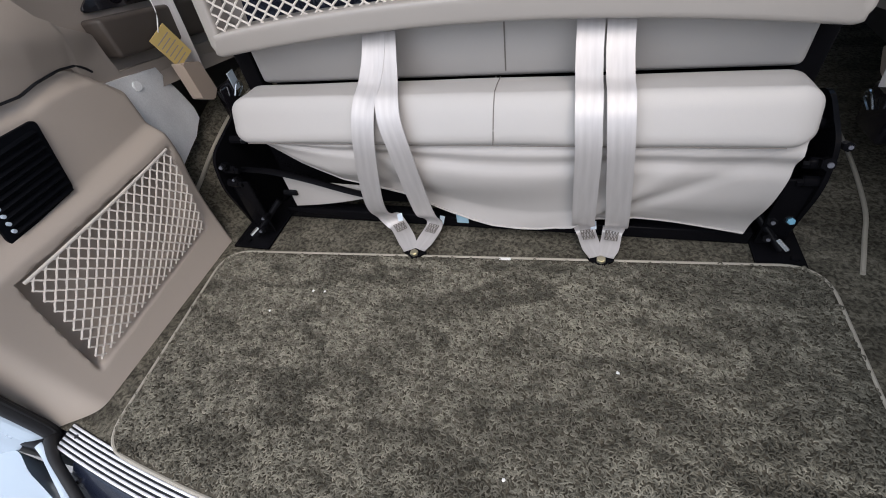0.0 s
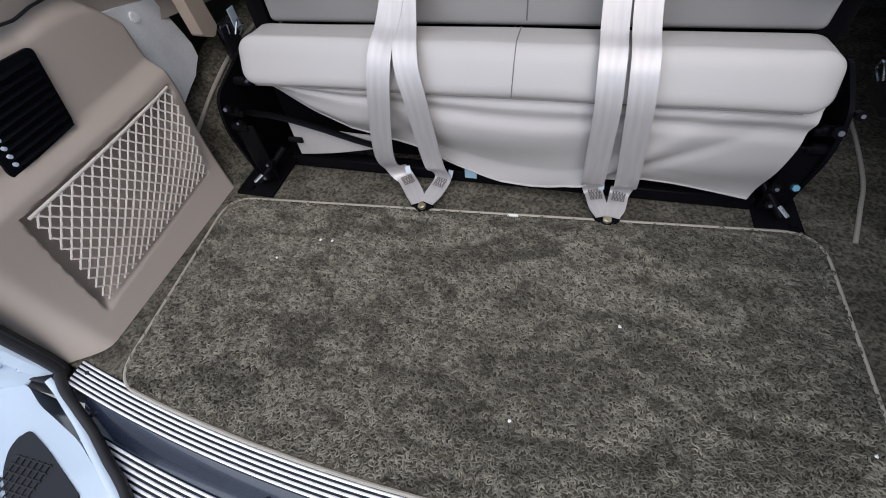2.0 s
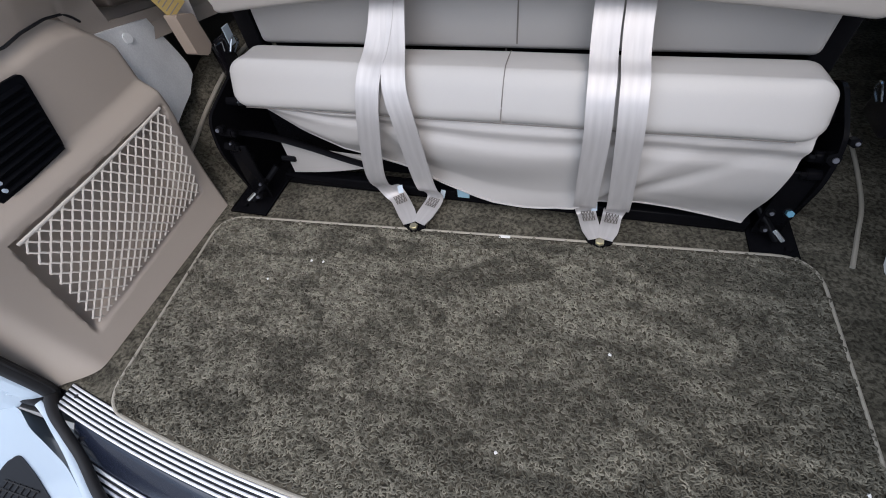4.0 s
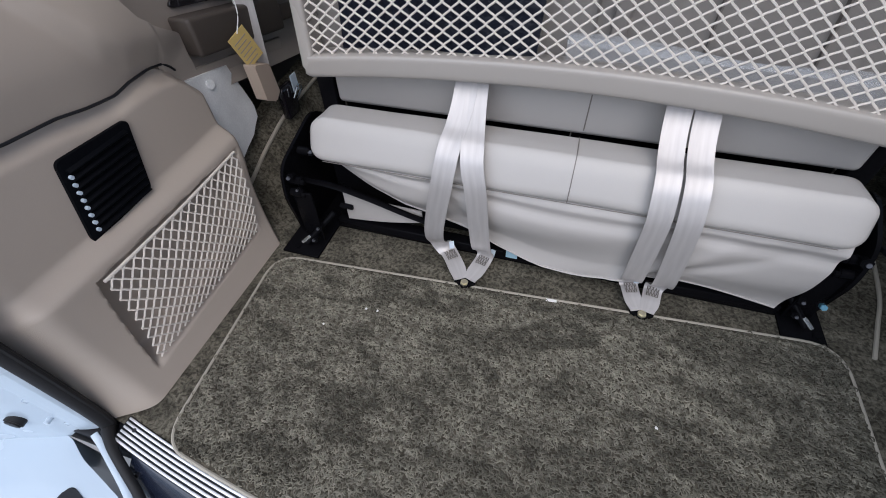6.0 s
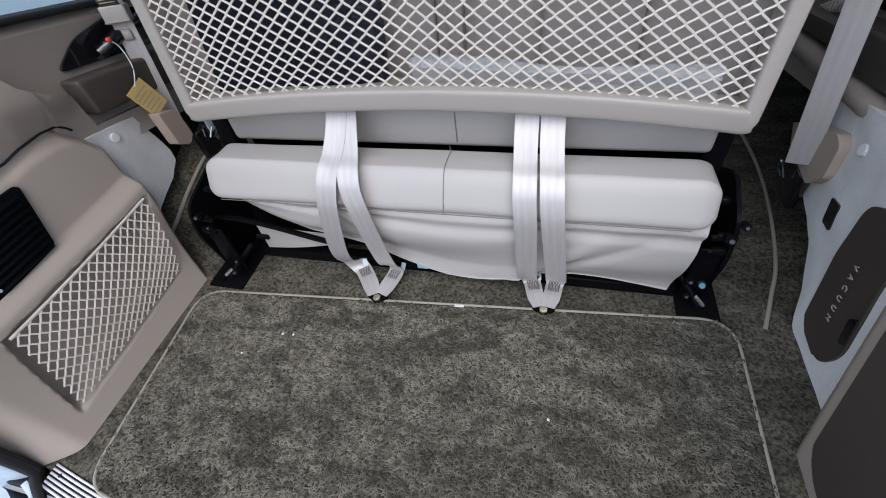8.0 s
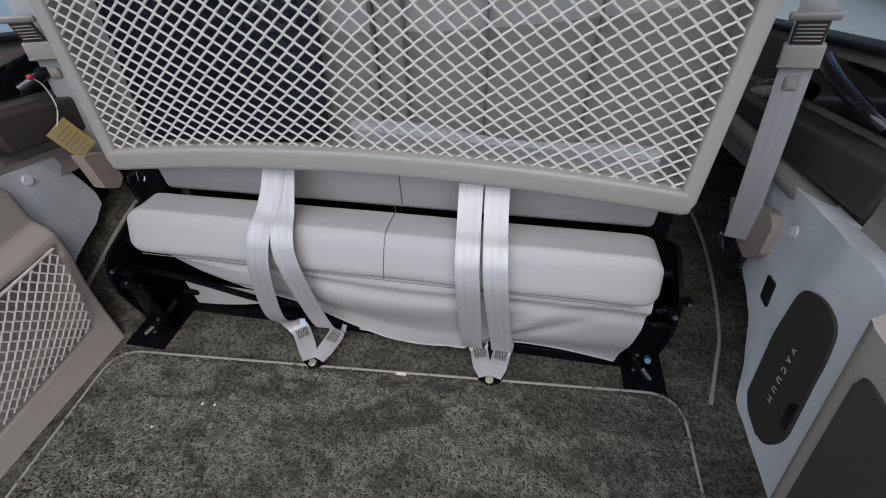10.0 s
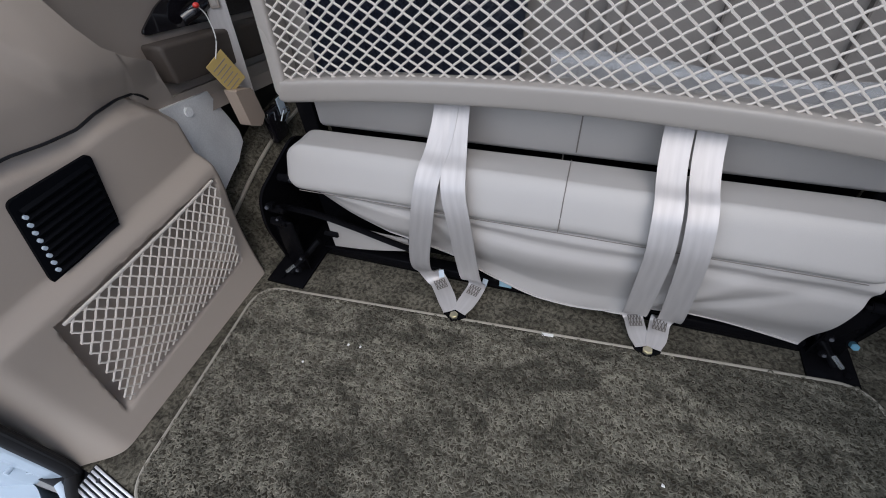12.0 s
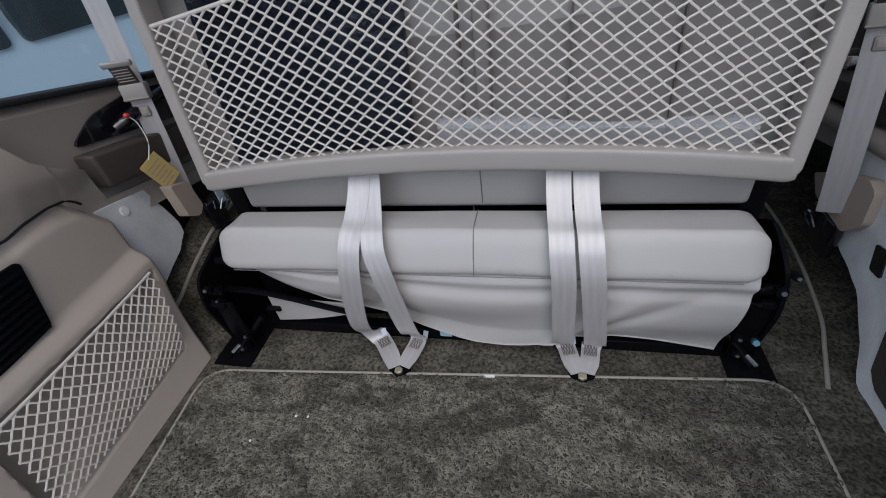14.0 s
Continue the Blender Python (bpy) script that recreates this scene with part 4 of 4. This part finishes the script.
def sofa():
    so = thing("folding_sofa", "grey beige vinyl folding sofa with netted backrest on black frame", "sofa")
    # seat cushion: a rounded block, lightly puffed
    bm = box((-0.526, 0.0, -0.018), (0.525, 0.30, 0.097), 0.036, 7)
    for k in range(1, 40):
        cut = bm.verts[:] + bm.edges[:] + bm.faces[:]
        bmesh.ops.bisect_plane(bm, geom=cut, plane_co=(-0.526 + 1.051 * k / 40, 0, 0), plane_no=(1, 0, 0))
    for k in range(1, 8):
        cut = bm.verts[:] + bm.edges[:] + bm.faces[:]
        bmesh.ops.bisect_plane(bm, geom=cut, plane_co=(0, 0.3 * k / 8, 0), plane_no=(0, 1, 0))
    for v in bm.verts:
        x, y, z = v.co
        puff = max(0.0, 1 - (x / 0.516) ** 4)
        v.co.z += 0.004 * puff * math.sin(math.pi * y / 0.3) * (z - 0.048) / 0.048
        v.co.y -= 0.005 * puff * math.sin(math.pi * z / 0.097) * (1 - y / 0.3)
        v.co.z += 0.0025 * noise.noise(Vector((x * 6, y * 9, z * 9)))
        v.co.y += 0.003 * noise.noise(Vector((x * 5, 3, z * 9)))
    for v in bm.verts:
        v.co = cushion_at(v.co)
    cushion = part("seat_cushion", bm, VINYL, so, sharp=70)

    def seam(pts, name="seam"):
        part(name, tube([cushion_at(p) for p in pts], 0.0009, 6), SEAM, cushion)

    run = [(0.033, -0.0012 - 0.005 * math.sin(math.pi * z / 0.097) + 0.003 * noise.noise(Vector((0.13, 3, z * 9))), z) for z in [-0.008 + 0.070 * k / 12 for k in range(13)]]
    run += [(0.033, 0.0350 - 0.0375 * math.cos(radians(a)), 0.061 + 0.0375 * math.sin(radians(a))) for a in (20, 40, 60, 80)]
    run += [(0.033, 0.03 + 0.25 * k / 8, 0.0988 + 0.004 * math.sin(math.pi * (0.03 + 0.25 * k / 8) / 0.3)) for k in range(9)]
    seam(run)
    seam([(-0.490 + 0.975 * k / 30, -0.0015, -0.009) for k in range(31)], "welt")
    skirt = sheet(140, 30, lambda u, v: skirt_point(-0.490 + 1.012 * u, 1 - v), back=(0, 0.0025, 0.001))
    part("skirt", skirt, SKIRT, so, "loose grey beige vinyl skirt hanging in folds", sharp=80)
    hem = [Vector(skirt_point(-0.485 + 1.005 * k / 60, 0.0)) + Vector((0, -0.001, 0.001)) for k in range(61)]
    part("hem", tube(hem, 0.0022, 6), SKIRT, so)
    part("rear_skirt", sheet(16, 8, lambda u, v: (-0.488 + 0.205 * u, 0.062 - 0.006 * math.sin(3 * u), 0.050 + 0.036 * u + (0.092 - 0.056 * u) * v), back=(0, 0.004, 0)), SKIRT, so, "grey beige vinyl flap")

    # steel frame
    for s in (-1, 1):
        dy = -0.045 if s < 0 else 0.018
        x0, x1 = sorted((s * 0.530, s * (0.632 if s < 0 else 0.616)))
        foot = part("foot_plate", box((x0, -0.008 + dy, 0.001), (x1, 0.30, 0.008), 0.002), BLACK, so, "black steel foot plate")
        part("bolt", rod((s * 0.597, 0.012 + dy, 0.008), (s * 0.597, 0.012 + dy, 0.014), 0.008, 6), BLACK, foot)
        side = rounded([(0.055 + dy, 0.008), (0.30, 0.008), (0.30, 0.20), (0.17, 0.285), (0.05 + dy, 0.235), (0.03 + dy, 0.16)], 0.03)
        far = 0.034 if s > 0 else 0.046
        xs = sorted((s * (0.545 + far), s * (0.553 + far)))
        plate = part("side_plate", slab(side, xs[0], xs[1], 0.0, "x"), BLACK, so, "black steel side plate")
        bracket = box((min(s * 0.535, s * 0.585), 0.045 + dy, 0.012), (max(s * 0.535, s * 0.585), 0.052 + dy, 0.17), 0.002)
        part("bracket", bracket, BLACK, so)
        for y, z in ((0.06 + dy, 0.195), (0.075 + dy, 0.12), (0.12 + dy, 0.235), (0.05 + dy, 0.165)):
            part("bolt", rod((s * 0.588, y, z), (s * 0.556, y, z), 0.011, 12), BLACK, plate)
            part("nut", rod((s * 0.558, y - 0.004, z), (s * 0.548, y - 0.004, z), 0.007, 6), STEEL if z > 0.22 else BLACK, plate)
        for hx, hy, hz, hr in HEADS[s]:
            hx, hy = hx + s * 0.040, hy + (0.016 if s > 0 else -0.034)
            head = part("bolt", rod((hx, hy + 0.012, hz - 0.004), (hx - s * 0.003, hy - 0.008, hz + 0.005), hr, 6), BLACK, plate, "black bolt head")
            part("thread", rod((hx, hy - 0.004, hz + 0.003), (hx - s * 0.004, hy - 0.014, hz + 0.008), hr * 0.42, 10), STEEL, head, "bright bolt end")
        part("damper", rod((s * 0.572, 0.020 + dy, 0.022), (s * 0.512, 0.085 + dy, 0.085), 0.0085, 12), BLACK, so, "black damper rod")
        part("damper_bolt", rod((s * 0.578, 0.012 + dy, 0.030), (s * 0.561, 0.028 + dy, 0.042), 0.005, 8), CHROME, so, "bright zinc damper bolt")
        if s > 0:
            blue = part("bolt", rod((0.549, 0.024, 0.112), (0.545, 0.010, 0.122), 0.0062, 6), surface("blue_zinc_bolt", (0.07, 0.18, 0.25), 0.4, metal=0.4), plate, "blue zinc bolt")
            part("washer", rod((0.549, 0.027, 0.110), (0.5485, 0.023, 0.113), 0.0085, 14), BLACK, blue)
        part("hinge_nut", rod((s * 0.500, 0.056, 0.098), (s * 0.465, 0.059, 0.096), 0.0075, 8), BLACK, so, "black hinge pin")
        part("support_post", box((min(s * 0.510, s * 0.552), 0.165, 0.01), (max(s * 0.510, s * 0.552), 0.200, 0.46), 0.004), BLACK, so, "black steel support post")
    part("cross_bar", box((-0.53, 0.068, 0.002), (0.53, 0.100, 0.034), 0.004), BLACK, so, "black steel cross bar")
    part("cross_bar", box((-0.52, 0.185, 0.13), (0.52, 0.210, 0.16), 0.004), BLACK, so, "black steel cross bar")
    link = [Vector(p) for p in ((-0.600, 0.040, 0.178), (-0.50, 0.040, 0.172), (-0.41, 0.042, 0.150), (-0.318, 0.046, 0.118), (-0.24, 0.050, 0.095))]
    part("link_bar", ribbon(smooth_path(link, 5), 0.013, (0, 0.25, 1), 0.006), BLACK, so, "black steel link bar")
    part("bracket", box((-0.080, 0.0664, 0.02), (-0.036, 0.074, 0.075), 0.002), BLACK, so)
    part("sticker", box((-0.072, 0.0645, 0.020), (-0.044, 0.0665, 0.052), 0.0006, 1), surface("pale_blue_sticker", (0.35, 0.52, 0.62), 0.5), so, "pale blue sticker on the frame")
    # dark tray under the seat
    part("seat_pan", box((-0.50, 0.12, 0.165), (0.50, 0.33, 0.178), 0.004), BLACK, so, "black steel seat pan")
    part("front_panel", box((-0.53, 0.112, 0.034), (0.53, 0.119, 0.270), 0.002), BLACK, so, "black steel panel under the seat")
    # added black sheet: makes the gap between seat and back roll read as dark
    part("gap_plate", box((-0.53, 0.235, 0.165), (0.53, 0.245, 0.42), 0.003), BLACK, so, "black plate added as the dark gap under the backrest")
    backrest(so)
    return so


def skirt_point(x, v):
    """Skirt cloth: v is 1 at the seam, 0 at the hem."""
    low = along([(-0.50, 0.262), (-0.46, 0.242), (-0.394, 0.190), (-0.32, 0.148), (-0.25, 0.132), (-0.171, 0.116), (-0.094, 0.082), (-0.02, 0.056), (0.017, 0.046), (0.08, 0.041),
                 (0.127, 0.043), (0.173, 0.056), (0.23, 0.074), (0.302, 0.081), (0.36, 0.075), (0.396, 0.070), (0.46, 0.060), (0.522, 0.050)], x)
    top = 0.266
    z = low + (top - low) * v
    d = 1 - v
    right = 0.018 * step01(0.30, 0.50, x) * d
    fold = 0.016 * math.sin(math.pi * min(1, d * 1.25)) * (0.6 + 0.4 * math.sin(x * 7 + 1))
    crease = 0.010 * math.sin(9 * x + 7 * d) * d * (1 - v * v) + 0.013 * math.exp(-((x - 0.30 - 0.22 * (0.5 - d)) / 0.030) ** 2) * d - 0.009 * math.exp(-((x - 0.275 - 0.30 * (0.8 - d)) / 0.022) ** 2) * d - 0.010 * math.exp(-((x + 0.25 - 0.1 * d) / 0.03) ** 2) * math.sin(math.pi * d)
    nip = 0.009 * math.exp(-((d - 0.20) / 0.07) ** 2) + 0.016 * (1 - step01(0.0, 0.12, d))
    amp = min(1.0, (top - low) / 0.11)
    return Vector((x - right, 0.022 + 0.022 * d + amp * (nip - fold - crease), z + 0.003 * math.sin(11 * x) * d))


# ---- backrest with netted tray ----
LEAN = 0.17


def rim_path(n=26):
    """Centre line of the rim: lower edge, sides and arched top."""
    pts = rounded([(-0.512, 0.430), (0.530, 0.430), (0.552, 0.800), (-0.530, 0.800)], [0.006, 0.006, 0.06, 0.06], 6)
    out = []
    for i, (x, z) in enumerate(pts):
        nx, nz = pts[(i + 1) % len(pts)]
        steps = max(1, int(math.hypot(nx - x, nz - z) / 0.05))
        for k in range(steps):
            t = k / steps
            px, pz = x + (nx - x) * t, z + (nz - z) * t
            arch = (0.035 * step01(0.78, 0.80, pz) + 0.038 * (1 - step01(0.43, 0.44, pz))) * (1 - (px / 0.55) ** 2)
            out.append(Vector((px, 0.100 + LEAN * (pz - 0.41), pz + arch)))
    return out


def backrest(so):
    path = rim_path()
    bm = bmesh.new()
    prof = []
    for a, b in rounded([(-0.0135, -0.016), (0.0135, -0.016), (0.0135, 0.034), (-0.0135, 0.034)], [0.007, 0.007, 0.004, 0.004], 4):
        prof.append((a, b))
    rings = []
    for i, q in enumerate(path):
        d = (path[(i + 1) % len(path)] - path[i - 1]).normalized()
        out = Vector((d.z, 0, -d.x))
        low = 1.55 if q.z < 0.60 and abs(d.x) > 0.7 else 1.0
        rings.append([bm.verts.new(q + out * a * low + Vector((0, b, 0))) for a, b in prof])
    for i in range(len(rings)):
        a, b = rings[i], rings[(i + 1) % len(rings)]
        for k in range(len(prof)):
            bm.faces.new((a[k], a[(k + 1) % len(prof)], b[(k + 1) % len(prof)], b[k]))
    panel = part("back_panel", bm, FRAME, so, "grey beige moulded backrest frame", sharp=70)
    board = sheet(40, 20, lambda u, v: (-0.53 + 1.07 * u, 0.148 + LEAN * 0.4 * v + 0.012 * math.sin(math.pi * u), 0.428 + (0.372 + 0.03 * math.sin(math.pi * u)) * v), back=(0, 0.012, 0))
    part("board", board, BOARD, panel, "grey beige backrest board")
    for x in (0.02, 0.20, 0.36, -0.30):
        part("board_groove", merge(None, box((x - 0.0015, 0.0, 0.0), (x + 0.0015, 0.012, 0.36), 0.0), pose(0, 0.1475 + 0.012 * math.sin(math.pi * (x + 0.53) / 1.07), 0.43, -5.7)), SEAM, panel)
    part("board_rib", merge(None, box((0.045, 0.0, 0.0), (0.072, 0.03, 0.365), 0.006), pose(0, 0.146, 0.435, -5.7)), BOARD, panel)
    for x in (-0.40, -0.20, 0.24, 0.42):
        part("stub", rod((x, 0.190, 0.778), (x, 0.140, 0.772), 0.011, 12, r2=0.008), FRAME, panel, "moulded peg")
    part("hook", rod((0.003, 0.195, 0.788), (0.003, 0.115, 0.780), 0.020, 16, r2=0.015), FRAME, panel, "moulded centre hook")

    def height(u):
        x = abs(2 * u - 1)
        return along([(0, 0.352), (1, 0.278)], x)

    def spot(u, v):
        x = (-0.502 + 1.022 * u) * (1 + 0.03 * v)
        z = 0.446 + 0.038 * (1 - (2 * u - 1) ** 2) * (1 - v) + (height(u) - 0.008) * v - 0.022 * v ** 9 * math.exp(-((2 * u - 1) / 0.035) ** 2)
        return Vector((x, 0.094 + LEAN * (z - 0.41) - 0.018 * math.sin(math.pi * v) * math.sin(math.pi * u), z))

    part("net", diamond_net(spot, 34, 24, 0.00195), CORD, panel, "cream diamond mesh net")
    part("elastic", tube([spot(k / 60, 1.0) for k in range(61)], 0.0034, 8), CORD, panel, "cream elastic top cord")
    cush = bmesh.new()
    bmesh.ops.create_cube(cush, size=1.0)
    for v in cush.verts:
        v.co = Vector((v.co.x * 0.98, 0.262 + v.co.y * 0.13, 0.57 + v.co.z * 0.46))
    bmesh.ops.bevel(cush, geom=cush.edges[:], offset=0.03, segments=5, affect="EDGES")
    bc = part("back_cushion", cush, VINYL, so, "grey beige vinyl backrest cushion", sharp=70)
    part("seam", box((0.017, 0.1785, 0.30), (0.0195, 0.1805, 0.75), 0.0), SEAM, bc)
    lip = box((-0.505, 0.160, 0.322), (0.525, 0.232, 0.470), 0.014, 4)
    part("back_cushion_roll", lip, VINYL, so, "lower roll of the backrest cushion")
    part("seam", box((0.040, 0.1588, 0.336), (0.0425, 0.161, 0.46), 0.0), SEAM, bc)


sofa()


# ---- things behind the net ----
def stored_items():
    bm = sheet(30, 30, lambda u, v: (-0.445 + 0.375 * u + 0.02 * v * (u - 0.5), 0.122 + LEAN * 0.34 * v + 0.008 * math.sin(5 * u + 2 * v) - 0.012 * math.sin(math.pi * u), 0.444 + 0.325 * v), back=(0, 0.012, 0))
    bag = thing("plastic_bag", "dark navy plastic bag tucked behind the net", "bag")
    part("body", bm, NAVY, bag)
    flap = sheet(24, 6, lambda u, v: (-0.440 + 0.365 * u, 0.116 + LEAN * 0.30 + 0.008 * math.sin(5 * u + 1.7) - 0.012 * math.sin(math.pi * u) - 0.004 * v, 0.690 + 0.012 * math.sin(7 * u) + 0.045 * v), back=(0, 0.004, 0))
    part("folded_flap", flap, NAVY, bag)
    bm = sheet(30, 12, lambda u, v: (-0.02 + 0.50 * u, 0.124 + 0.006 * math.sin(9 * u) * v, 0.450 + (0.075 - 0.025 * u) * v), back=(0, 0.006, 0))
    sleeve = thing("plastic_sleeve", "clear plastic sleeve lying behind the net", "sleeve")
    part("body", bm, PLASTIC, sleeve)
    # pale ribbon along the sleeve top imitates its bright reflection
    fold = [Vector((-0.02 + 0.50 * k / 30, 0.119 + 0.006 * math.sin(9 * k / 30), 0.450 + 0.075 - 0.025 * k / 30)) for k in range(31)]
    part("edge_streak", ribbon(fold, lambda q: 0.016 + 0.006 * math.sin(8 * q), (0, 0.4, 1), 0.001), STREAK, sleeve, "milky strip painted as the reflection along the top edge")


stored_items()


# ---- lap belts over the sofa ----
def lap_belt(bolt, straps, label, wide=0.047):
    b = thing("lap_belt", label, "seat belt", "lap belts")
    bx, by = bolt
    part("anchor_plate", slab(rounded([(bx - 0.028, by + 0.004), (bx, by - 0.014), (bx + 0.028, by + 0.004), (bx + 0.018, by + 0.022), (bx - 0.018, by + 0.022)], 0.006), 0.010, 0.015, 0.001), BLACK, b, "black anchor plate")
    part("bolt", rod((bx, by, 0.013), (bx, by, 0.022), 0.0095, 6), BRASS, b, "yellow zinc hex bolt")
    for pts, side in straps:
        path = smooth_path(pts, 8)
        width = lambda s: wide - 0.004 * step01(0.76, 0.86, s) - 0.008 * step01(0.93, 1.0, s)
        turn = lambda s, side=side: (1.0, side * step01(0.66, 0.90, s), 0.0)
        strap = part("webbing", ribbon(path, width, turn), WEB, b)
        # box stitching near the anchor
        k = int(len(path) * 0.86)
        d = (path[k + 1] - path[k - 1]).normalized()
        w = Vector(turn(k / (len(path) - 1)))
        w = (w - d * w.dot(d)).normalized()
        n = w.cross(d)
        n = n if n.dot(Vector((0, -0.5, 0.85))) > 0 else -n
        bm = bmesh.new()
        c = path[k] + n * 0.0042
        corners = [c + w * a + d * e for a, e in ((-0.0125, -0.013), (0.0125, -0.013), (0.0120, 0.011), (-0.0120, 0.011))]
        tube(corners, 0.0009, 4, bm, True)
        for e in range(4):
            tube([corners[0].lerp(corners[1], e / 4), corners[3].lerp(corners[2], (e + 1) / 4)], 0.0008, 4, bm)
            tube([corners[0].lerp(corners[1], (e + 1) / 4), corners[3].lerp(corners[2], e / 4)], 0.0008, 4, bm)
        part("stitching", bm, SEAM, strap, "brown box stitching")
        part("label", merge(None, box((-0.006, -0.0005, -0.009), (0.006, 0.0005, 0.009), 0.0002, 1), Matrix.Translation(path[k - 7] + Vector((0.017, 0.008, 0.002))) @ pose(0, 0, 0, -40, 0, side * 25)), PALE_BLUE, strap, "white sewn label")


def hang(x0, x1, x2):
    """Upper run of a strap: over the cushion and down its front."""
    dx = x1 - x0
    return [(x0, 0.132, 0.45), (x0 + 0.04 * dx, 0.116, 0.424), (x0 + 0.12 * dx, 0.092, 0.394), (x0 + 0.28 * dx, 0.062, 0.367), (x0 + 0.46 * dx, 0.032, 0.349), (x0 + 0.64 * dx, 0.007, 0.318), (x1, -0.006, 0.262), (x2, 0.002, 0.150)]


lap_belt((-0.150, -0.038), [
    (hang(-0.190, -0.211, -0.231) + [(-0.236, 0.014, 0.090), (-0.230, 0.036, 0.054), (-0.211, 0.038, 0.031), (-0.181, 0.002, 0.025), (-0.160, -0.030, 0.020)], 1.0),
    (hang(-0.172, -0.138, -0.129) + [(-0.124, 0.014, 0.085), (-0.120, 0.036, 0.052), (-0.120, 0.038, 0.031), (-0.129, 0.004, 0.026), (-0.141, -0.028, 0.021)], -0.5),
], "satin grey lap belt crossed over sofa and bolted to floor", 0.045)
lap_belt((0.247, -0.017), [
    (hang(0.186, 0.199, 0.203) + [(0.206, 0.014, 0.085), (0.210, 0.044, 0.052), (0.216, 0.050, 0.030), (0.226, 0.018, 0.024), (0.238, -0.010, 0.020)], 0.35),
    (hang(0.232, 0.250, 0.262) + [(0.268, 0.014, 0.085), (0.269, 0.044, 0.052), (0.268, 0.050, 0.030), (0.263, 0.018, 0.025), (0.256, -0.010, 0.021)], -0.35),
], "two satin grey belt straps side by side bolted to floor", 0.043)


# ---- outside, beyond the windows ----
def parked_car(x, y, turn, paint, label):
    c = thing("parked_car", label, "car", "parked cars")
    prof = [(-2.1, 0.35, 0.0), (-2.15, 0.65, 0.0), (-2.0, 0.95, 0.0), (-1.3, 1.02, 0.0), (-0.6, 1.45, 0.16), (0.7, 1.48, 0.16), (1.5, 1.10, 0.02), (2.05, 1.0, 0.0), (2.15, 0.7, 0.0), (2.1, 0.35, 0.0)]
    m = pose(x, y, -0.62, 0, 0, turn)
    bm = bmesh.new()
    rows = []
    for w in (-1, -0.86, 0.86, 1):
        rows.append([bm.verts.new((px, w * (0.88 - t), pz - (0.04 if abs(w) == 1 else 0))) for px, pz, t in prof])
    for a, b in zip(rows, rows[1:]):
        for k in range(len(prof)):
            bm.faces.new((a[k], a[(k + 1) % len(prof)], b[(k + 1) % len(prof)], b[k]))
    bm.faces.new(rows[0])
    bm.faces.new(rows[-1][::-1])
    bmesh.ops.bevel(bm, geom=bm.edges[:], offset=0.05, segments=2, affect="EDGES")
    bmesh.ops.transform(bm, matrix=m, verts=bm.verts)
    part("body", bm, paint, c)
    for s in (-1, 1):
        for outline in ([(-1.05, 1.02), (-0.10, 1.02), (-0.10, 1.38), (-0.55, 1.38)], [(0.0, 1.02), (1.15, 1.05), (0.65, 1.40), (0.0, 1.38)]):
            w = slab(rounded(outline, 0.05), s * 0.80, s * 0.885, 0.0, "y")
            bmesh.ops.transform(w, matrix=m, verts=w.verts)
            part("side_window", w, CARGLASS, c)
        for px in (-1.35, 1.35):
            wheel = part("wheel", merge(None, rod((px, s * 0.72, 0.33), (px, s * 0.92, 0.33), 0.33, 24), m), TYRE, c)
            part("rim", merge(None, rod((px, s * 0.90, 0.33), (px, s * 0.93, 0.33), 0.20, 16), m), CHROME, wheel)


parked_car(-4.6, 2.6, 75, WHITE, "white parked car outside the window")
parked_car(-7.2, 6.5, 80, BLUECAR, "teal parked car farther off outside")
parked_car(4.4, 1.6, 100, WHITE, "white car parked beside the vehicle")
parked_car(5.2, 5.2, 95, BLUECAR, "teal car parked behind the white one")


def far_building():
    b = thing("warehouse", "pale rendered warehouse in the distance", "building")
    for x in (-22, 22):
        part("wall", box((min(x, x * 1.3), -30, -0.62), (max(x, x * 1.3), 40, 6), 0.05), WALLPAINT, b)


far_building()
